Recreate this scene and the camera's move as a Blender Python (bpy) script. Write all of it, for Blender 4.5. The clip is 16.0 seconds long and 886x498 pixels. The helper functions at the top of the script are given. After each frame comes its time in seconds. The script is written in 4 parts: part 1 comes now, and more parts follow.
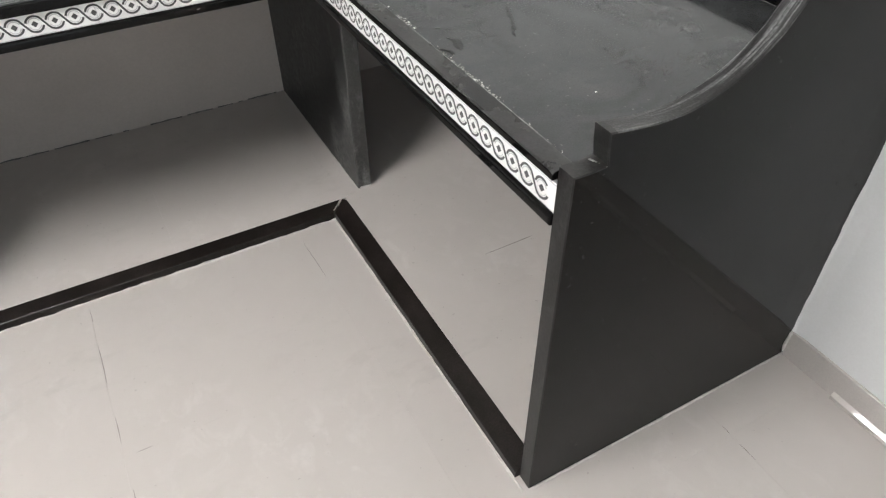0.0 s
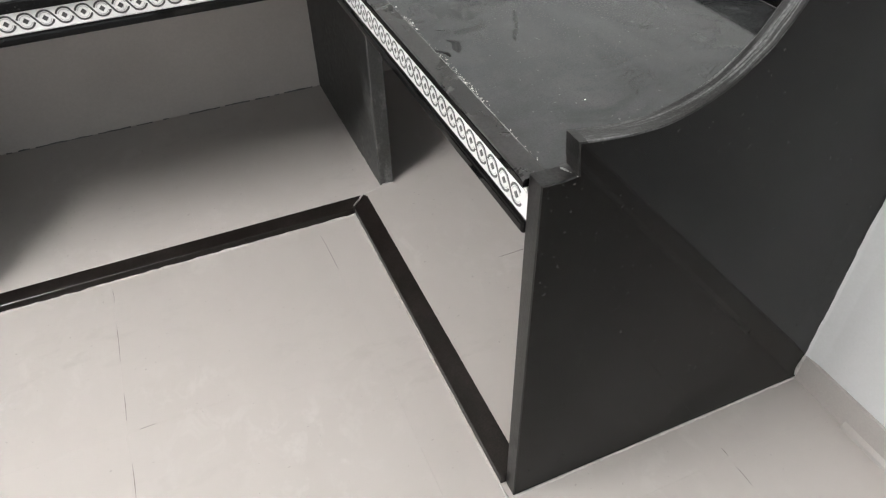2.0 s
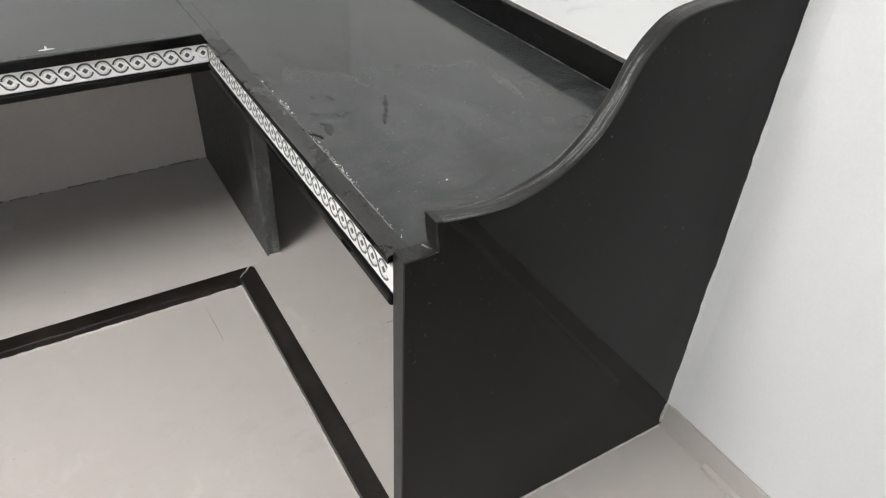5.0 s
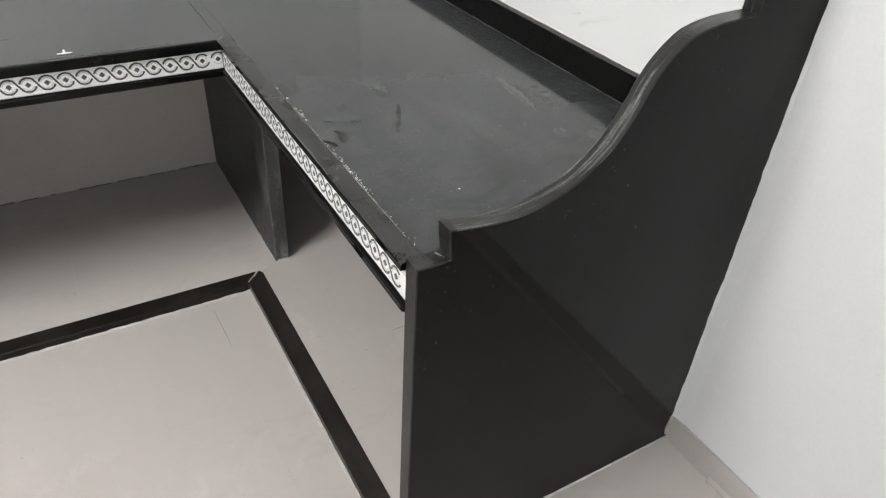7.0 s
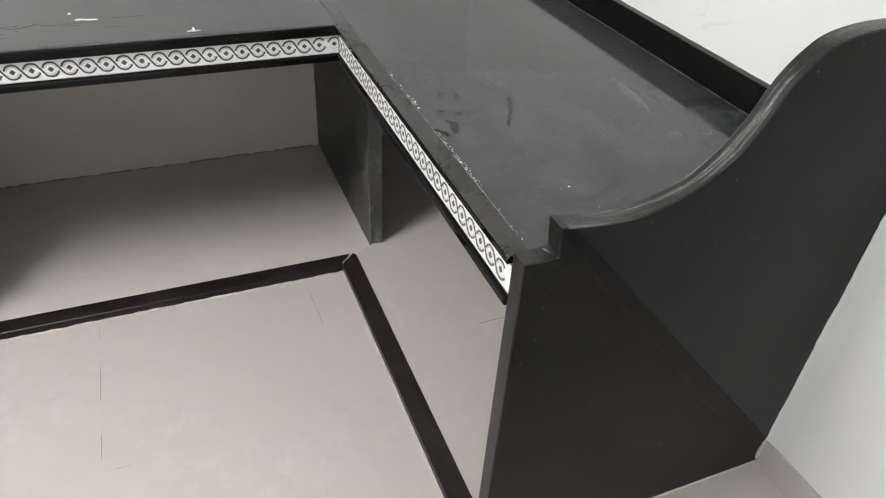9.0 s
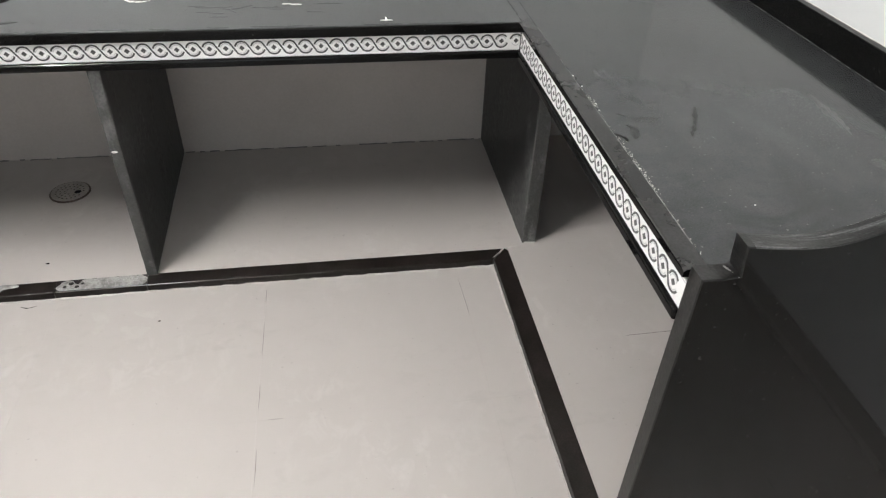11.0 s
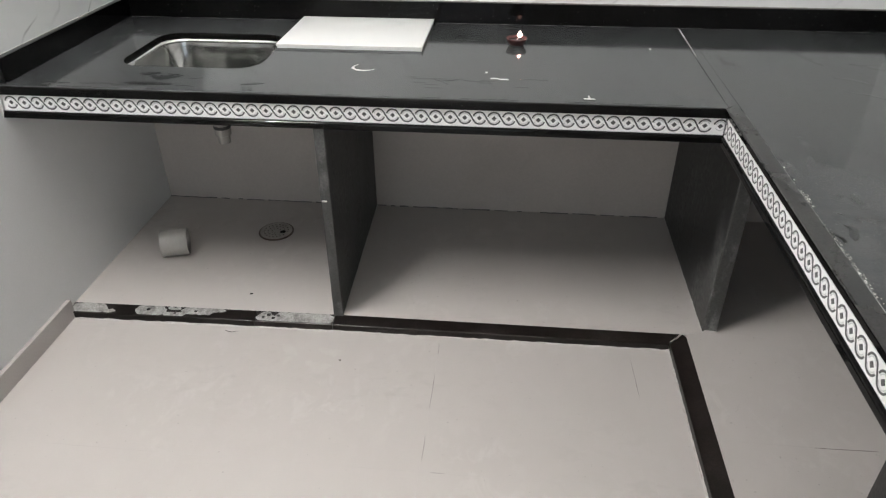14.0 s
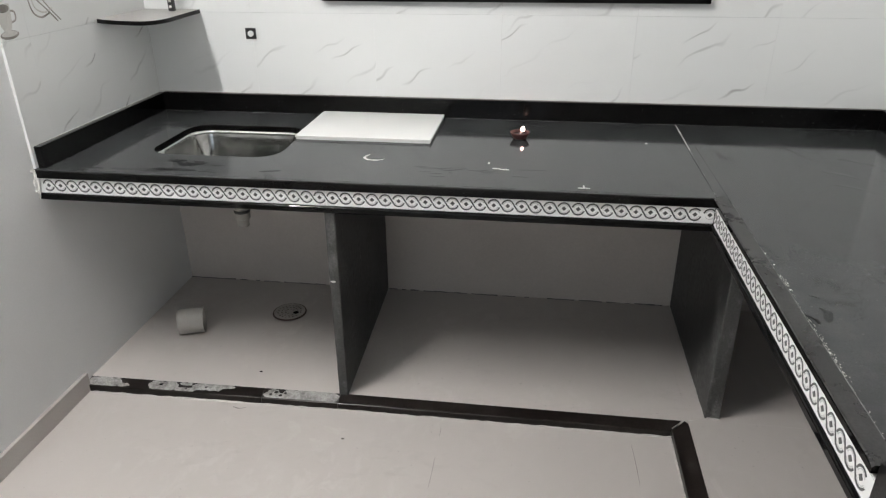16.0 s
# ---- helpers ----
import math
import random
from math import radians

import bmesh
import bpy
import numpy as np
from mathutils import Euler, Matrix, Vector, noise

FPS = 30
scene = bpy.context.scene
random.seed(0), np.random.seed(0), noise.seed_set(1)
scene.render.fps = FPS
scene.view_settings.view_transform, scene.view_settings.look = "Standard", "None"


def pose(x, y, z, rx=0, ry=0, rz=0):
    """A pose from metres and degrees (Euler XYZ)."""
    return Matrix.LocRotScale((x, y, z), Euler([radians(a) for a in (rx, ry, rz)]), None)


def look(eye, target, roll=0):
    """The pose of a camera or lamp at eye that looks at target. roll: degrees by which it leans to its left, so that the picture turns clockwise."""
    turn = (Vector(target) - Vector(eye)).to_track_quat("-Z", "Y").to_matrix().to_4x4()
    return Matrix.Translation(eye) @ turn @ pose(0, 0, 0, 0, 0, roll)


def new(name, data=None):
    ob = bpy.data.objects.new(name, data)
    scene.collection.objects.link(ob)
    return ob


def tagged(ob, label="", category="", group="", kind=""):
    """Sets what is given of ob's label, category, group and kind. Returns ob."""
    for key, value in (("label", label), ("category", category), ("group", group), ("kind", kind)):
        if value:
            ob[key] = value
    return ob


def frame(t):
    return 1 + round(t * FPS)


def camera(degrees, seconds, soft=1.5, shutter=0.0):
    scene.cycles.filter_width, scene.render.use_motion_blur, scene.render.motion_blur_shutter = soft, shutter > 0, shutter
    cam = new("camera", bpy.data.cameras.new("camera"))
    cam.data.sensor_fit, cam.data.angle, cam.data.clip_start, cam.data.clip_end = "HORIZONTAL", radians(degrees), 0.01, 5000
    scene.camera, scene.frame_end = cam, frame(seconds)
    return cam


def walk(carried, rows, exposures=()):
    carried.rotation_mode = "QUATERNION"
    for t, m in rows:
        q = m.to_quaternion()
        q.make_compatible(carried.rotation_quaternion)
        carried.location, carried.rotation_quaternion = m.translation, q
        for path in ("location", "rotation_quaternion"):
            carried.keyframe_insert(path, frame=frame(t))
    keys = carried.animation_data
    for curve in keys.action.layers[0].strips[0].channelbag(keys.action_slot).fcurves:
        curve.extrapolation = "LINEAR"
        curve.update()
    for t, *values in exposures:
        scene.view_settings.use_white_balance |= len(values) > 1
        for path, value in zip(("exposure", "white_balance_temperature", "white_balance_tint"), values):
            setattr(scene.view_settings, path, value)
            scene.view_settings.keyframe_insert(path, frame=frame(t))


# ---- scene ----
cam = camera(65.3, 16.0, soft=1.25)
PATH = [
    (0, (1.575, -2.544, 1.445), (2.281, -1.237, 0.106), -0.6),
    (0.5, (1.641, -2.542, 1.447), (2.272, -1.195, 0.11), -1.7),
    (1, (1.685, -2.576, 1.446), (2.247, -1.223, 0.085), -1.9),
    (1.5, (1.687, -2.591, 1.444), (2.221, -1.226, 0.083), -2.2),
    (2, (1.695, -2.601, 1.45), (2.252, -1.225, 0.11), -1.7),
    (2.5, (1.7, -2.625, 1.475), (2.329, -1.227, 0.19), -0.6),
    (3, (1.707, -2.639, 1.483), (2.385, -1.247, 0.217), 0.2),
    (3.5, (1.714, -2.647, 1.491), (2.414, -1.273, 0.217), 0.4),
    (4, (1.726, -2.652, 1.496), (2.492, -1.299, 0.238), 1.6),
    (4.5, (1.726, -2.662, 1.508), (2.568, -1.318, 0.289), 2.7),
    (7, (1.707, -2.663, 1.52), (2.56, -1.296, 0.335), 3.8),
    (7.5, (1.697, -2.655, 1.515), (2.477, -1.266, 0.307), 3.5),
    (8, (1.689, -2.65, 1.514), (2.454, -1.251, 0.307), 3.9),
    (10.5, (1.615, -2.642, 1.511), (1.97, -1.097, 0.291), 2.6),
    (11, (1.601, -2.645, 1.512), (1.875, -1.087, 0.288), 2.2),
    (11.5, (1.586, -2.646, 1.511), (1.747, -1.066, 0.295), 1.7),
    (12, (1.566, -2.647, 1.515), (1.643, -1.053, 0.31), 1.2),
    (12.5, (1.551, -2.651, 1.519), (1.517, -1.045, 0.328), 0.5),
    (13, (1.537, -2.618, 1.512), (1.503, -1.007, 0.328), 1.0),
    (13.5, (1.541, -2.653, 1.533), (1.435, -1.003, 0.406), 0.3),
    (14, (1.529, -2.662, 1.545), (1.357, -0.99, 0.462), -0.3),
    (14.5, (1.529, -2.666, 1.549), (1.26, -0.969, 0.525), -2.0),
    (15, (1.541, -2.688, 1.552), (1.29, -0.934, 0.624), -1.2),
    (15.5, (1.582, -2.703, 1.558), (1.339, -0.95, 0.627), -1.0),
    (16, (1.607, -2.741, 1.561), (1.351, -0.95, 0.707), -0.4),
]
EXPOSURES = [(0.0, 0.21), (3.0, 0.28), (4.5, 0.25), (7.0, 0.13), (8.0, 0.17), (11.0, 0.15), (12.5, -0.02), (13.0, -0.07), (13.5, -0.01), (14.5, -0.02), (16.0, -0.15)]
walk(cam, [(t, look(eye, target, roll)) for t, eye, target, roll in PATH], EXPOSURES)

# ---- world and light ----
W_EAST, Y_SOUTH, Z_CEIL = 2.93, -5.2, 2.9     # east wall, south wall, ceiling
TOP, PLINTH = 0.85, 0.035                     # worktop and plinth heights
PANEL_OUT, PANEL_IN = -1.935, -1.897          # faces of the upright end panel
TUBE_GLOW, DAY_WATTS = 528.0, 11.5

world = bpy.data.worlds.new("sky")
scene.world = world
world.use_nodes = True
wn = world.node_tree.nodes
sky = wn.new("ShaderNodeTexSky")
sky.sky_type = "NISHITA"
sky.sun_disc = False
sky.sun_elevation = radians(40)
sky.sun_rotation = radians(200)
world.node_tree.links.new(sky.outputs[0], wn["Background"].inputs[0])
wn["Background"].inputs[1].default_value = 0.08

day = bpy.data.lights.new("daylight", "AREA")
day.shape, day.size, day.size_y = "RECTANGLE", 1.4, 2.0
day.energy, day.color = DAY_WATTS, (0.86, 0.93, 1.0)
day_ob = new("daylight", day)
day_ob.matrix_world = look((0.95, Y_SOUTH + 0.03, 1.2), (0.95, 0, 1.2))


# ---- materials ----
def material(name):
    m = bpy.data.materials.new(name)
    m.use_nodes = True
    return m, m.node_tree.nodes, m.node_tree.links, m.node_tree.nodes["Principled BSDF"]


def noise_tex(n, l, scale, detail=4.0, rough=0.55, stretch=(1, 1, 1), dist=0.0):
    co = n.new("ShaderNodeTexCoord")
    mp = n.new("ShaderNodeMapping")
    mp.inputs["Scale"].default_value = stretch
    l.new(co.outputs["Object"], mp.inputs["Vector"])
    t = n.new("ShaderNodeTexNoise")
    t.inputs["Scale"].default_value, t.inputs["Detail"].default_value = scale, detail
    t.inputs["Roughness"].default_value, t.inputs["Distortion"].default_value = rough, dist
    l.new(mp.outputs[0], t.inputs["Vector"])
    return t.outputs["Fac"]


def ramp(n, l, fac, a, b, ca=(0, 0, 0), cb=(1, 1, 1)):
    r = n.new("ShaderNodeValToRGB")
    r.color_ramp.elements[0].position, r.color_ramp.elements[1].position = a, b
    r.color_ramp.elements[0].color, r.color_ramp.elements[1].color = (*ca, 1), (*cb, 1)
    l.new(fac, r.inputs[0])
    return r.outputs[0]


def mix(n, l, fac, a, b):
    x = n.new("ShaderNodeMix")
    x.data_type = "RGBA"
    for sock, v in ((x.inputs[0], fac), (x.inputs[6], a), (x.inputs[7], b)):
        if isinstance(v, (int, float)):
            sock.default_value = v
        elif isinstance(v, tuple):
            sock.default_value = (*v, 1)
        else:
            l.new(v, sock)
    return x.outputs[2]


def times(n, l, a, b):
    x = n.new("ShaderNodeMath")
    x.operation = "MULTIPLY"
    for sock, v in zip(x.inputs, (a, b)):
        if isinstance(v, (int, float)):
            sock.default_value = v
        else:
            l.new(v, sock)
    return x.outputs[0]


def value_map(n, l, fac, lo, hi):
    x = n.new("ShaderNodeMapRange")
    x.inputs["To Min"].default_value, x.inputs["To Max"].default_value = lo, hi
    l.new(fac, x.inputs["Value"])
    return x.outputs[0]


def bump(n, l, bsdf, height, strength, distance=0.002):
    b = n.new("ShaderNodeBump")
    b.inputs["Strength"].default_value, b.inputs["Distance"].default_value = strength, distance
    l.new(height, b.inputs["Height"])
    l.new(b.outputs[0], bsdf.inputs["Normal"])


def surface(name, base, stain, rough, stain_rough=None, big=3.0, lo=0.45, hi=0.75, fine=90.0, grain=0.15,
            stretch=(1, 1, 1), relief=0.05, metallic=0.0, dist=0.0, spec=0.5):
    """A base colour, broad stains of a second colour and roughness, and a fine grain with relief."""
    m, n, l, b = material(name)
    mask = ramp(n, l, noise_tex(n, l, big, 6, 0.6, stretch, dist), lo, hi)
    g = noise_tex(n, l, fine, 3, 0.6)
    col = mix(n, l, mask, base, stain)
    dark = ramp(n, l, g, 0.3, 0.7, (1 - grain,) * 3, (1 + grain,) * 3)
    mul = n.new("ShaderNodeMix")
    mul.data_type, mul.blend_type = "RGBA", "MULTIPLY"
    mul.inputs[0].default_value = 1
    l.new(col, mul.inputs[6])
    l.new(dark, mul.inputs[7])
    l.new(mul.outputs[2], b.inputs["Base Color"])
    l.new(value_map(n, l, mask, rough, stain_rough if stain_rough is not None else rough * 1.3), b.inputs["Roughness"])
    b.inputs["Metallic"].default_value = metallic
    b.inputs["Specular IOR Level"].default_value = spec
    bump(n, l, b, g, relief)
    return m




def granite(name, base, dust, rough, dust_rough, spec, speck, streak):
    """Black granite: a crystal grain, a soft film of dust, rubbed streaks and a scatter of pale specks."""
    m, n, l, b = material(name)
    film = ramp(n, l, noise_tex(n, l, 2.4, 3, 0.5, dist=0.2), 0.28, 0.76)
    rub = ramp(n, l, noise_tex(n, l, 7.0, 5, 0.6, (1.0, 0.45, 1.0), 0.3), 0.36, 0.82)
    col = mix(n, l, film, base, dust)
    col = mix(n, l, times(n, l, rub, 0.8 * streak), col, tuple(1.9 * c for c in dust))
    crystal = noise_tex(n, l, 420, 2, 0.6)
    col = mix(n, l, times(n, l, ramp(n, l, crystal, 0.52, 0.72), 0.35), col, tuple(2.1 * c for c in dust))
    col = mix(n, l, times(n, l, ramp(n, l, noise_tex(n, l, 260, 2, 0.6), 0.30, 0.47, (1, 1, 1), (0, 0, 0)), 0.4), col, tuple(0.35 * c for c in base))
    clump = noise_tex(n, l, 46.0, 5, 0.65)
    col = mix(n, l, times(n, l, ramp(n, l, clump, 0.40, 0.78), 0.13 * streak), col, tuple(1.9 * c for c in dust))
    damp = times(n, l, ramp(n, l, noise_tex(n, l, 2.1, 2, 0.5), 0.44, 0.66), ramp(n, l, noise_tex(n, l, 13.0, 5, 0.6, (0.55, 1.0, 1), 0.6), 0.44, 0.66))
    col = mix(n, l, times(n, l, damp, 0.85 * streak), col, tuple(0.45 * c for c in base))
    dots = ramp(n, l, noise_tex(n, l, 130.0, 1, 0.4), 0.755, 0.785)
    col = mix(n, l, times(n, l, dots, speck), col, (0.42, 0.42, 0.41))
    l.new(col, b.inputs["Base Color"])
    l.new(value_map(n, l, rub, rough, dust_rough), b.inputs["Roughness"])
    b.inputs["Specular IOR Level"].default_value = spec
    bump(n, l, b, noise_tex(n, l, 3.5, 2), 0.02, 0.01)
    return m


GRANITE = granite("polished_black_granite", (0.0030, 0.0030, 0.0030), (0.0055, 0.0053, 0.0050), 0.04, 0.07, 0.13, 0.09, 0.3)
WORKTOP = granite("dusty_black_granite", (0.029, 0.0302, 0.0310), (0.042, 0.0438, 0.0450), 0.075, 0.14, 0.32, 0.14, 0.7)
EDGE = surface("sawn_granite_edge", (0.013, 0.0128, 0.0125), (0.20, 0.20, 0.202), 0.30, 0.6, 24.0, 0.51, 0.76, 260, 0.55, stretch=(0.30, 5.0, 0.34), relief=0.3, spec=0.3)
EDGE_DARK = surface("dark_sawn_granite", (0.010, 0.0098, 0.0095), (0.035, 0.034, 0.034), 0.30, 0.45, 30.0, 0.45, 0.8, 200, 0.5, relief=0.2, spec=0.22)
CEMENT_FILM = surface("grey_cement_film", (0.36, 0.352, 0.335), (0.15, 0.146, 0.138), 0.8, 0.85, 26.0, 0.46, 0.68, 160, 0.3, dist=0.5, relief=0.3)
STRIP_TOP = surface("scuffed_granite", (0.016, 0.0155, 0.0155), (0.042, 0.041, 0.041), 0.25, 0.4, 8.0, 0.4, 0.8, 240, 0.4, dist=0.3, relief=0.04, spec=0.34)
KERB = surface("brown_black_granite", (0.011, 0.0085, 0.0075), (0.026, 0.021, 0.019), 0.30, 0.42, 9.0, 0.45, 0.8, 260, 0.4, relief=0.04, spec=0.22)
SLATE = surface("honed_black_stone", (0.009, 0.009, 0.009), (0.12, 0.12, 0.117), 0.42, 0.7, 5.0, 0.42, 0.74, 50, 0.5, stretch=(1.2, 1.3, 0.75), dist=0.5, relief=0.08)
SLATE_EDGE = surface("sawn_stone_edge", (0.045, 0.045, 0.043), (0.19, 0.19, 0.185), 0.6, 0.8, 18.0, 0.5, 0.75, 140, 0.3, stretch=(1, 1, 0.4), relief=0.3)
PAINT = surface("white_wall_paint", (0.75, 0.755, 0.755), (0.70, 0.705, 0.70), 0.45, 0.55, 1.6, 0.4, 0.8, 140, 0.02, relief=0.03)
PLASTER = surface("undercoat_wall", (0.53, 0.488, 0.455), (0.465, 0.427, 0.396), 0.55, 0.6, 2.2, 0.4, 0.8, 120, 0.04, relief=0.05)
CEIL = surface("ceiling_paint", (0.78, 0.78, 0.77), (0.74, 0.74, 0.73), 0.8, 0.8, 1.5, 0.4, 0.8, 140, 0.02, relief=0.03)
SKIRT = surface("greige_skirting_tile", (0.48, 0.45, 0.425), (0.45, 0.42, 0.395), 0.17, 0.26, 6.0, 0.4, 0.8, 200, 0.04, relief=0.02)
HIGHLIGHT_BEAD = surface("greige_highlight_bead", (0.50, 0.47, 0.44), (0.48, 0.45, 0.42), 0.03, 0.05, 6.0, 0.4, 0.8, 200, 0.02, relief=0.0)
GROUT_GREY = surface("grey_cement_dust", (0.20, 0.20, 0.195), (0.09, 0.09, 0.088), 0.8, 0.9, 40.0, 0.4, 0.7, 300, 0.2, relief=0.3)
GROUT = surface("pale_cement", (0.62, 0.60, 0.57), (0.45, 0.43, 0.40), 0.8, 0.9, 20.0, 0.4, 0.7, 300, 0.15, relief=0.3)
FRIEZE_WHITE = surface("white_glazed_border", (0.86, 0.86, 0.85), (0.79, 0.78, 0.76), 0.22, 0.35, 12.0, 0.5, 0.8, 300, 0.03, relief=0.02)
FRIEZE_INK = surface("charcoal_glaze", (0.036, 0.036, 0.036), (0.08, 0.08, 0.08), 0.35, 0.5, 30.0, 0.4, 0.7, 300, 0.1, relief=0.05)
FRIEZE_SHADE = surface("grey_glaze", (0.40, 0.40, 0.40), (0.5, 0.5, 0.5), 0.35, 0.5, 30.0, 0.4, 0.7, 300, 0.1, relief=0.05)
STEEL_RIM = surface("bright_steel", (0.78, 0.78, 0.76), (0.66, 0.66, 0.64), 0.22, 0.3, 9.0, 0.4, 0.7, 300, 0.04, metallic=1.0, relief=0.02)
STEEL = surface("brushed_steel", (0.50, 0.50, 0.48), (0.17, 0.17, 0.165), 0.06, 0.22, 8.0, 0.38, 0.66, 300, 0.08, metallic=1.0, dist=0.8, relief=0.03)
PVC = surface("grey_white_plastic_pipe", (0.35, 0.335, 0.31), (0.30, 0.29, 0.265), 0.4, 0.55, 10, 0.4, 0.8, 200, 0.03, relief=0.02)
WHITE_TILE = surface("white_ceramic", (0.81, 0.81, 0.79), (0.78, 0.78, 0.76), 0.18, 0.25, 5, 0.4, 0.8, 200, 0.01, relief=0.01)
CLAY = surface("red_clay", (0.055, 0.016, 0.014), (0.030, 0.011, 0.010), 0.7, 0.8, 40, 0.4, 0.7, 400, 0.2, relief=0.2)
BLACK_PLASTIC = surface("black_plastic", (0.012, 0.012, 0.012), (0.02, 0.02, 0.02), 0.4, 0.5, 20, 0.4, 0.7, 300, 0.1, relief=0.03)
CHALK = surface("white_plaster_crumb", (0.75, 0.74, 0.71), (0.6, 0.59, 0.56), 0.85, 0.9, 60, 0.4, 0.7, 500, 0.2, relief=0.3)
DIRT = surface("dark_water_stain", (0.006, 0.006, 0.006), (0.013, 0.013, 0.013), 0.17, 0.25, 40, 0.4, 0.7, 500, 0.2, relief=0.02, spec=0.12)
# Dusty shelf top, its grey lifted to paint in the wall's reflection.
SHELF_TOP = surface("dusty_sheen_stone", (0.27, 0.265, 0.25), (0.34, 0.335, 0.32), 0.3, 0.45, 9, 0.4, 0.7, 300, 0.2, relief=0.05)
FLOOR_DUST = surface("cement_dust_on_tile", (0.56, 0.53, 0.495), (0.53, 0.495, 0.465), 0.4, 0.5, 30, 0.4, 0.7, 400, 0.05, relief=0.03)
JOINT_DIRT = surface("brown_joint_dirt", (0.13, 0.115, 0.10), (0.24, 0.22, 0.20), 0.6, 0.7, 60, 0.4, 0.7, 500, 0.3, relief=0.1)
RUST = surface("brown_grimy_rim", (0.055, 0.033, 0.025), (0.11, 0.075, 0.06), 0.5, 0.6, 50, 0.4, 0.7, 400, 0.3, relief=0.1)
DRAIN_PLATE = surface("worn_beige_grate", (0.44, 0.405, 0.37), (0.33, 0.30, 0.27), 0.4, 0.5, 20, 0.4, 0.7, 300, 0.1, relief=0.05)
SCUFF = surface("rubbed_granite", (0.015, 0.0155, 0.0157), (0.024, 0.0246, 0.025), 0.17, 0.25, 40, 0.4, 0.7, 500, 0.2, relief=0.02, spec=0.3)
DUST_WIPE = surface("dust_film", (0.046, 0.047, 0.048), (0.056, 0.057, 0.058), 0.16, 0.22, 40, 0.4, 0.7, 500, 0.2, relief=0.05)
DECOR = surface("grey_print", (0.20, 0.185, 0.165), (0.34, 0.32, 0.295), 0.25, 0.3, 25, 0.3, 0.7, 300, 0.1, relief=0.02)
DECOR_PALE = surface("pale_print", (0.60, 0.59, 0.56), (0.52, 0.50, 0.47), 0.25, 0.3, 25, 0.3, 0.7, 300, 0.05, relief=0.02)


def floor_tile_material():
    m, n, l, b = material("greige_vitrified_tile")
    info = n.new("ShaderNodeObjectInfo")
    broad = noise_tex(n, l, 1.3, 5, 0.6, dist=0.4)
    col = mix(n, l, broad, (0.555, 0.514, 0.485), (0.525, 0.487, 0.459))
    col = mix(n, l, value_map(n, l, info.outputs["Random"], 0.0, 0.05), col, (0.42, 0.395, 0.37))
    col = mix(n, l, times(n, l, noise_tex(n, l, 3.0, 3, 0.5), 0.22), col, (0.66, 0.625, 0.595))
    col = mix(n, l, times(n, l, noise_tex(n, l, 9.0, 6, 0.65, (1.0, 0.6, 1)), 0.24), col, (0.40, 0.375, 0.35))
    tread = times(n, l, ramp(n, l, noise_tex(n, l, 2.2, 3, 0.5), 0.48, 0.68), ramp(n, l, noise_tex(n, l, 16.0, 5, 0.65, (1.0, 0.7, 1), 0.5), 0.50, 0.62))
    col = mix(n, l, times(n, l, tread, 0.22), col, (0.72, 0.69, 0.66))
    grime = times(n, l, ramp(n, l, noise_tex(n, l, 1.8, 3, 0.5, (1.0, 1.3, 1)), 0.50, 0.70), ramp(n, l, noise_tex(n, l, 21.0, 5, 0.6, (0.6, 1.0, 1), 0.4), 0.52, 0.68))
    col = mix(n, l, times(n, l, grime, 0.22), col, (0.33, 0.31, 0.29))
    specks = ramp(n, l, noise_tex(n, l, 75.0, 2, 0.5), 0.72, 0.76)
    col = mix(n, l, times(n, l, specks, 0.30), col, (0.22, 0.20, 0.18))
    l.new(col, b.inputs["Base Color"])
    l.new(value_map(n, l, noise_tex(n, l, 5.0, 4), 0.285, 0.36), b.inputs["Roughness"])
    bump(n, l, b, noise_tex(n, l, 160, 3), 0.015)
    return m


